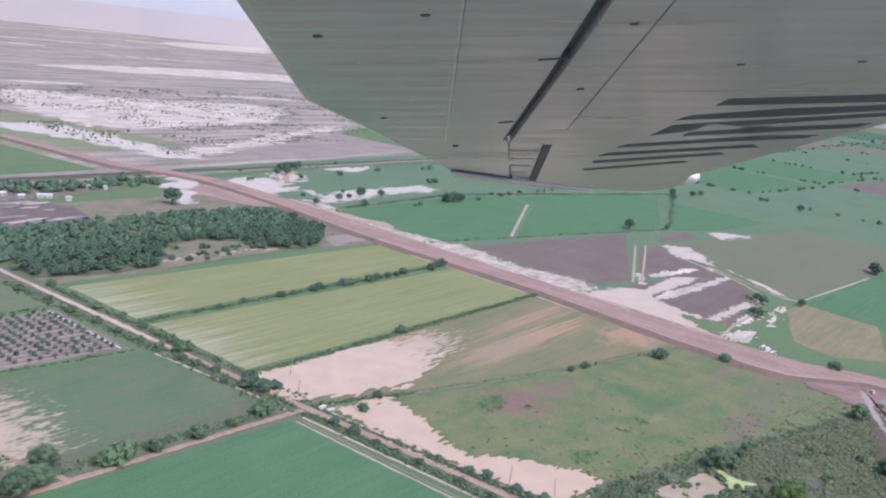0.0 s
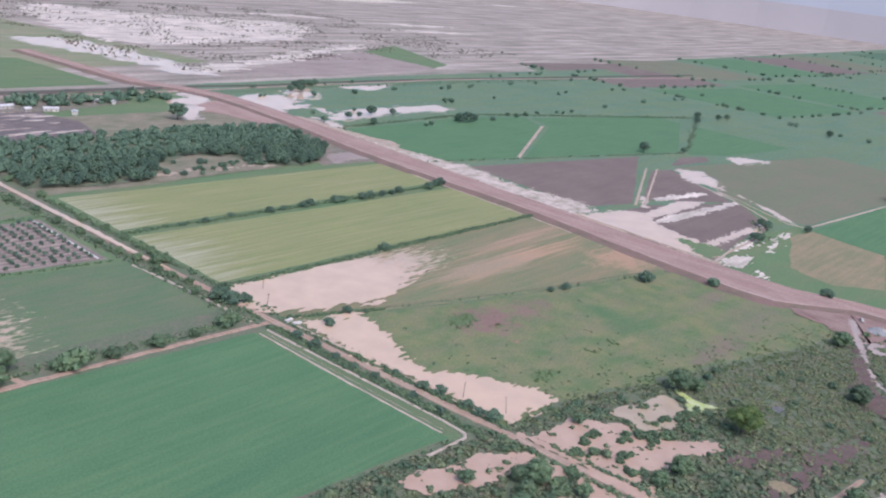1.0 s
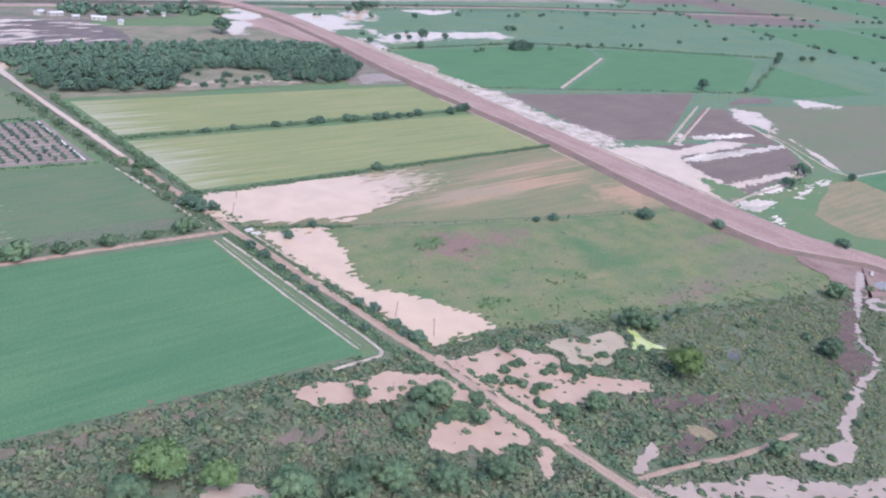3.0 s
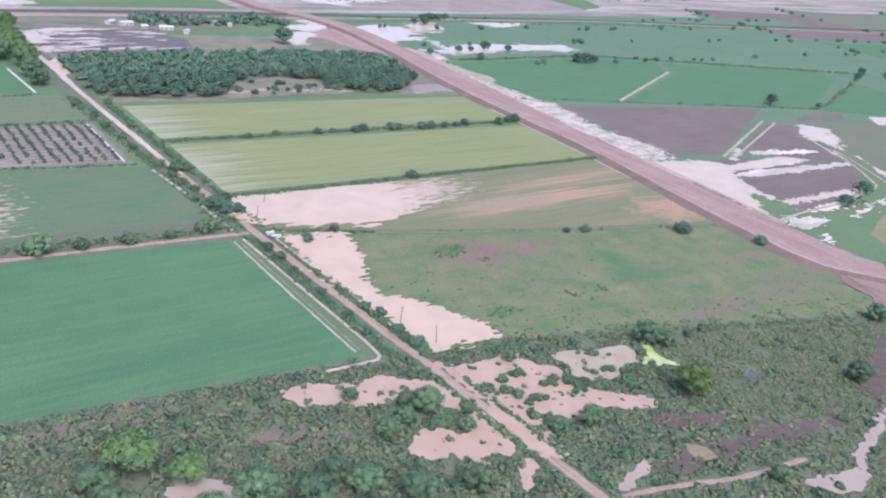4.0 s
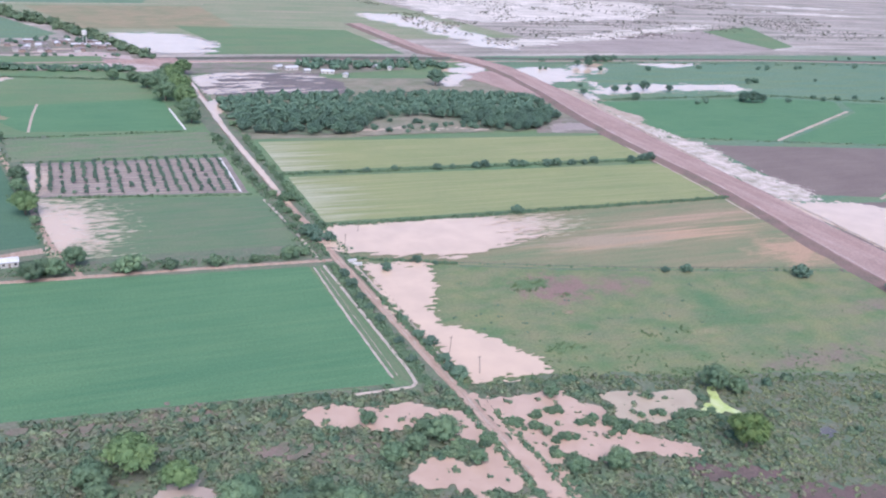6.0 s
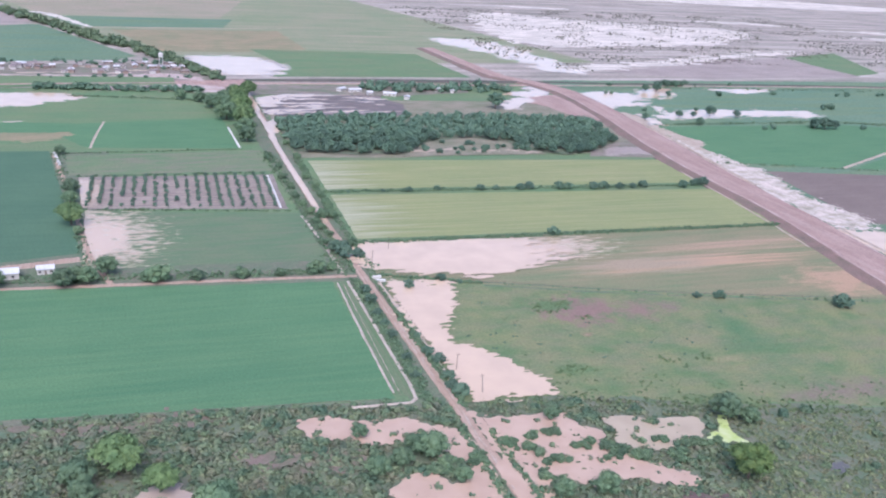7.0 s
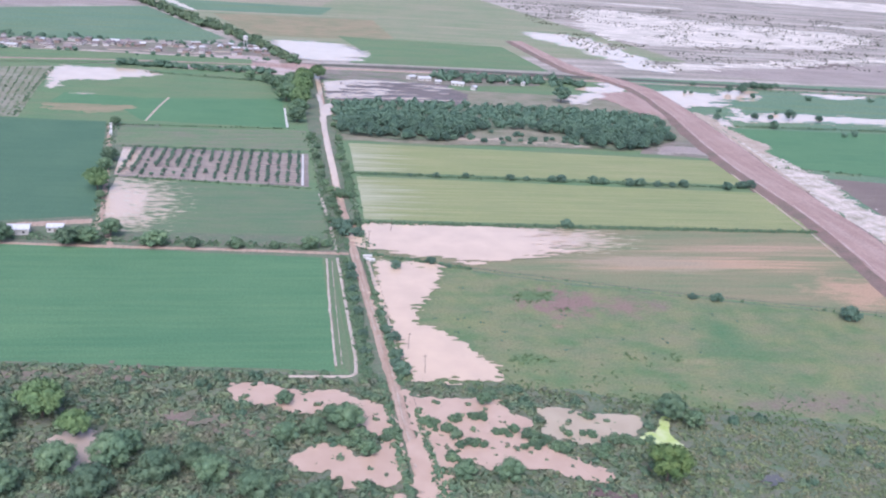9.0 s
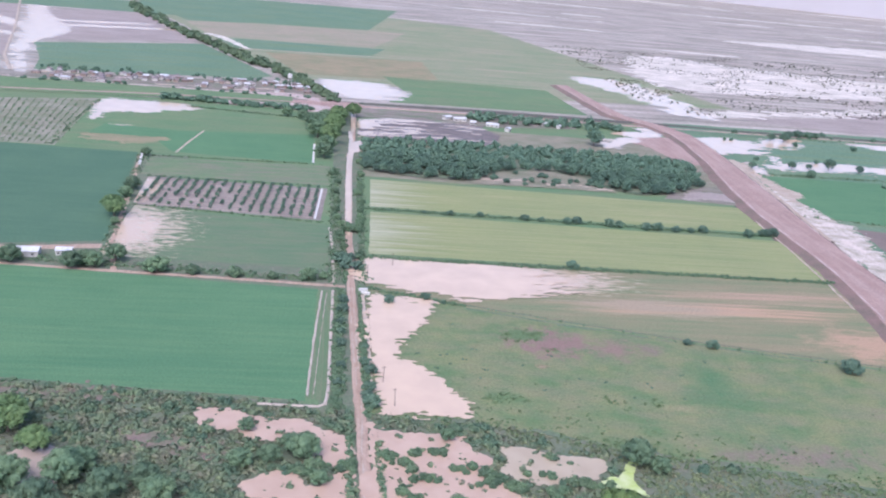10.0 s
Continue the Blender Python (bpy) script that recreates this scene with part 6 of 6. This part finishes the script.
def wing_slab(outline, low, high):
    bm = bmesh.new()
    a = [bm.verts.new(on_wing(x, d, low)) for x, d in outline]
    b = [bm.verts.new(on_wing(x, d, high)) for x, d in outline]
    bm.faces.new(a)
    bm.faces.new(b)
    for k in range(len(a)):
        n = (k + 1) % len(a)
        bm.faces.new((a[k], a[n], b[n], b[k]))
    bmesh.ops.recalc_face_normals(bm, faces=bm.faces)
    return bm


def strip_on_wing(points, half, low, high):
    """A narrow raised or sunken line along points (x, d)."""
    (x0, d0), (x1, d1) = points
    n = Vector((d1 - d0, x0 - x1)).normalized() * half
    return wing_slab([(x0 + n.x, d0 + n.y), (x1 + n.x, d1 + n.y), (x1 - n.x, d1 - n.y), (x0 - n.x, d0 - n.y)], low, high)


part("main_panel", wing_slab([(0.42, 0.4), (0.362, 1.986), (0.356, 2.141), (0.326, 2.661), (0.262, 3.66), (0.43, 3.71), (0.468, 4.76), (0.50, 4.83), (0.80, 5.03), (1.10, 5.15), (1.20, 5.05), (1.236, 4.85), (1.20, 4.55), (1.52, 3.40), (2.42, 0.4)], 0.0, 0.16), PAINT, wing)
part("leading_edge", wing_slab([(1.205, 4.55), (1.525, 3.40), (2.425, 0.4), (2.53, 0.4), (1.60, 3.40), (1.25, 4.55)], 0.022, 0.13), PAINT, wing, "paler rounded leading edge strip")
# Dark slab closes the hinge gap; its shade is in the colour.
part("hinge_gap_filler", wing_slab([(0.386, 0.4), (0.328, 1.986), (0.292, 2.661), (0.228, 3.65), (0.258, 3.655), (0.322, 2.661), (0.358, 1.986), (0.416, 0.4)], 0.025, 0.14), DARK_MARKS_GAPS, wing, "dark slab filling the hinge gap in place of its shade")
part("aileron_nose", wing_slab([(0.082, 0.4), (0.049, 1.986), (0.013, 3.645), (0.228, 3.645), (0.292, 2.661), (0.326, 1.986), (0.384, 0.4)], 0.002, 0.13), PAINT, wing)
part("horn_balance", wing_slab([(-0.196, 3.652), (0.25, 3.655), (0.327, 4.62), (0.03, 4.36)], 0.004, 0.10), PAINT, wing)
part("tip_fairing", wing_slab([(0.035, 4.40), (0.33, 4.665), (0.47, 4.78), (0.80, 5.04), (0.50, 4.90), (0.06, 4.52)], -0.012, 0.09), PAINT, wing)
# Dark strip on the underside, painted as a shaded gap.
part("fairing_gap_strip", strip_on_wing([(0.05, 4.385), (0.335, 4.64)], 0.010, -0.003, 0.02), DARK_MARKS_GAPS, wing, "dark strip painted as a gap above the tip fairing")
part("tab_recess", wing_slab([(0.262, 3.70), (0.40, 3.73), (0.437, 4.74), (0.335, 4.62)], 0.012, 0.10), PAINT, wing)
# Dark strip in place of the slot's shade.
part("tab_slot_strip", strip_on_wing([(0.415, 3.72), (0.452, 4.75)], 0.014, 0.004, 0.10), DARK_MARKS_GAPS, wing)
for k in range(4):
    part("tab_rib", strip_on_wing([(0.275 + 0.018 * k, 3.90 + 0.2 * k), (0.40, 3.92 + 0.2 * k)], 0.0034, 0.0105, 0.05), DARK_MARKS_GAPS, wing)
bm = bmesh.new()
rows = []
for k in range(164):
    d = 0.4 + k * 0.02
    back = -0.47 + 0.012 * d if d < 2.97 else -0.434 + (d - 2.97) * 0.341
    front = 0.082 - 0.021 * (d - 0.4)
    ripple = 0.0010 * abs(math.sin(math.pi * d / 0.115))
    rows.append([bm.verts.new(on_wing(x, d, h)) for x, h in ((back, 0.03), (back, 0.012), (back + 0.03, ripple), (front - 0.008, ripple), (front - 0.001, 0.003), (front - 0.001, 0.10))])
for a, b in zip(rows, rows[1:]):
    for k in range(6):
        bm.faces.new((a[k], a[(k + 1) % 6], b[(k + 1) % 6], b[k]))
bmesh.ops.recalc_face_normals(bm, faces=bm.faces)
part("aileron_skin", bm, PAINT, wing, "corrugated grey aileron skin")
part("panel_seam", strip_on_wing([(0.54, 0.4), (0.449, 3.40)], 0.0012, -0.001, 0.01), DARK_MARKS_GAPS, wing)
for x, d, n in ((0.29, 2.46, 0.04), (0.22, 3.28, 0.025)):
    part("hinge_bracket", strip_on_wing([(x - n, d), (x + n, d - 0.02)], 0.0018, -0.002, 0.03), DARK_MARKS_GAPS, wing)
for pts in ([(0.885, 2.907), (1.70, 2.80), (1.74, 2.87), (1.39, 2.946), (0.874, 3.003)], [(0.828, 3.158), (1.10, 3.05), (1.66, 2.95), (1.68, 3.0), (1.12, 3.17), (0.80, 3.23)],
            [(0.811, 3.321), (0.95, 3.27), (0.90, 3.42), (0.773, 3.512)], [(0.93, 3.28), (1.62, 3.06), (1.60, 3.12), (1.05, 3.33)], [(0.90, 3.45), (1.15, 3.36), (1.50, 3.28), (1.48, 3.36), (1.1, 3.47), (0.90, 3.52)],
            [(1.08, 3.34), (1.16, 3.33), (1.13, 3.46), (1.05, 3.47)], [(0.72, 3.70), (1.18, 3.52), (1.40, 3.50), (1.38, 3.56), (1.02, 3.66), (0.696, 3.778)], [(0.68, 3.90), (1.22, 3.70), (1.26, 3.76), (0.66, 3.98)],
            [(0.657, 4.10), (1.15, 3.88), (1.18, 3.94), (0.66, 4.17)], [(0.643, 4.33), (1.05, 4.10), (1.08, 4.14), (0.66, 4.38)]):
    part("paint_bar", wing_slab(pts, -0.0012, 0.002), DARK_MARKS_GAPS, wing, "plain dark marking bars")
for x, d in ((-0.039, 2.092), (0.439, 2.154), (0.407, 2.782), (0.794, 2.508), (1.106, 2.48), (-0.30, 2.25), (-0.2, 3.2), (0.05, 3.75)):
    part("fastener", strip_on_wing([(x - 0.010, d), (x + 0.010, d - 0.006)], 0.007, -0.002, 0.01), DARK_MARKS_GAPS, wing)
bm = bmesh.new()
bmesh.ops.create_uvsphere(bm, u_segments=20, v_segments=12, radius=1.0, matrix=Matrix.Translation(on_wing(1.262, 4.83, 0.035)) @ Matrix.Diagonal((0.055, 0.042, 0.09, 1)))
bmesh.ops.create_cone(bm, cap_ends=True, segments=20, radius1=0.04, radius2=0.012, depth=0.14, matrix=Matrix.Translation(on_wing(1.215, 4.80, 0.045)) @ Matrix.Rotation(radians(-78), 4, "Y"))
light_part = part("tip_light", bm, LENSWHITE, wing, "white teardrop tip light")
for poly in light_part.data.polygons:
    poly.use_smooth = True
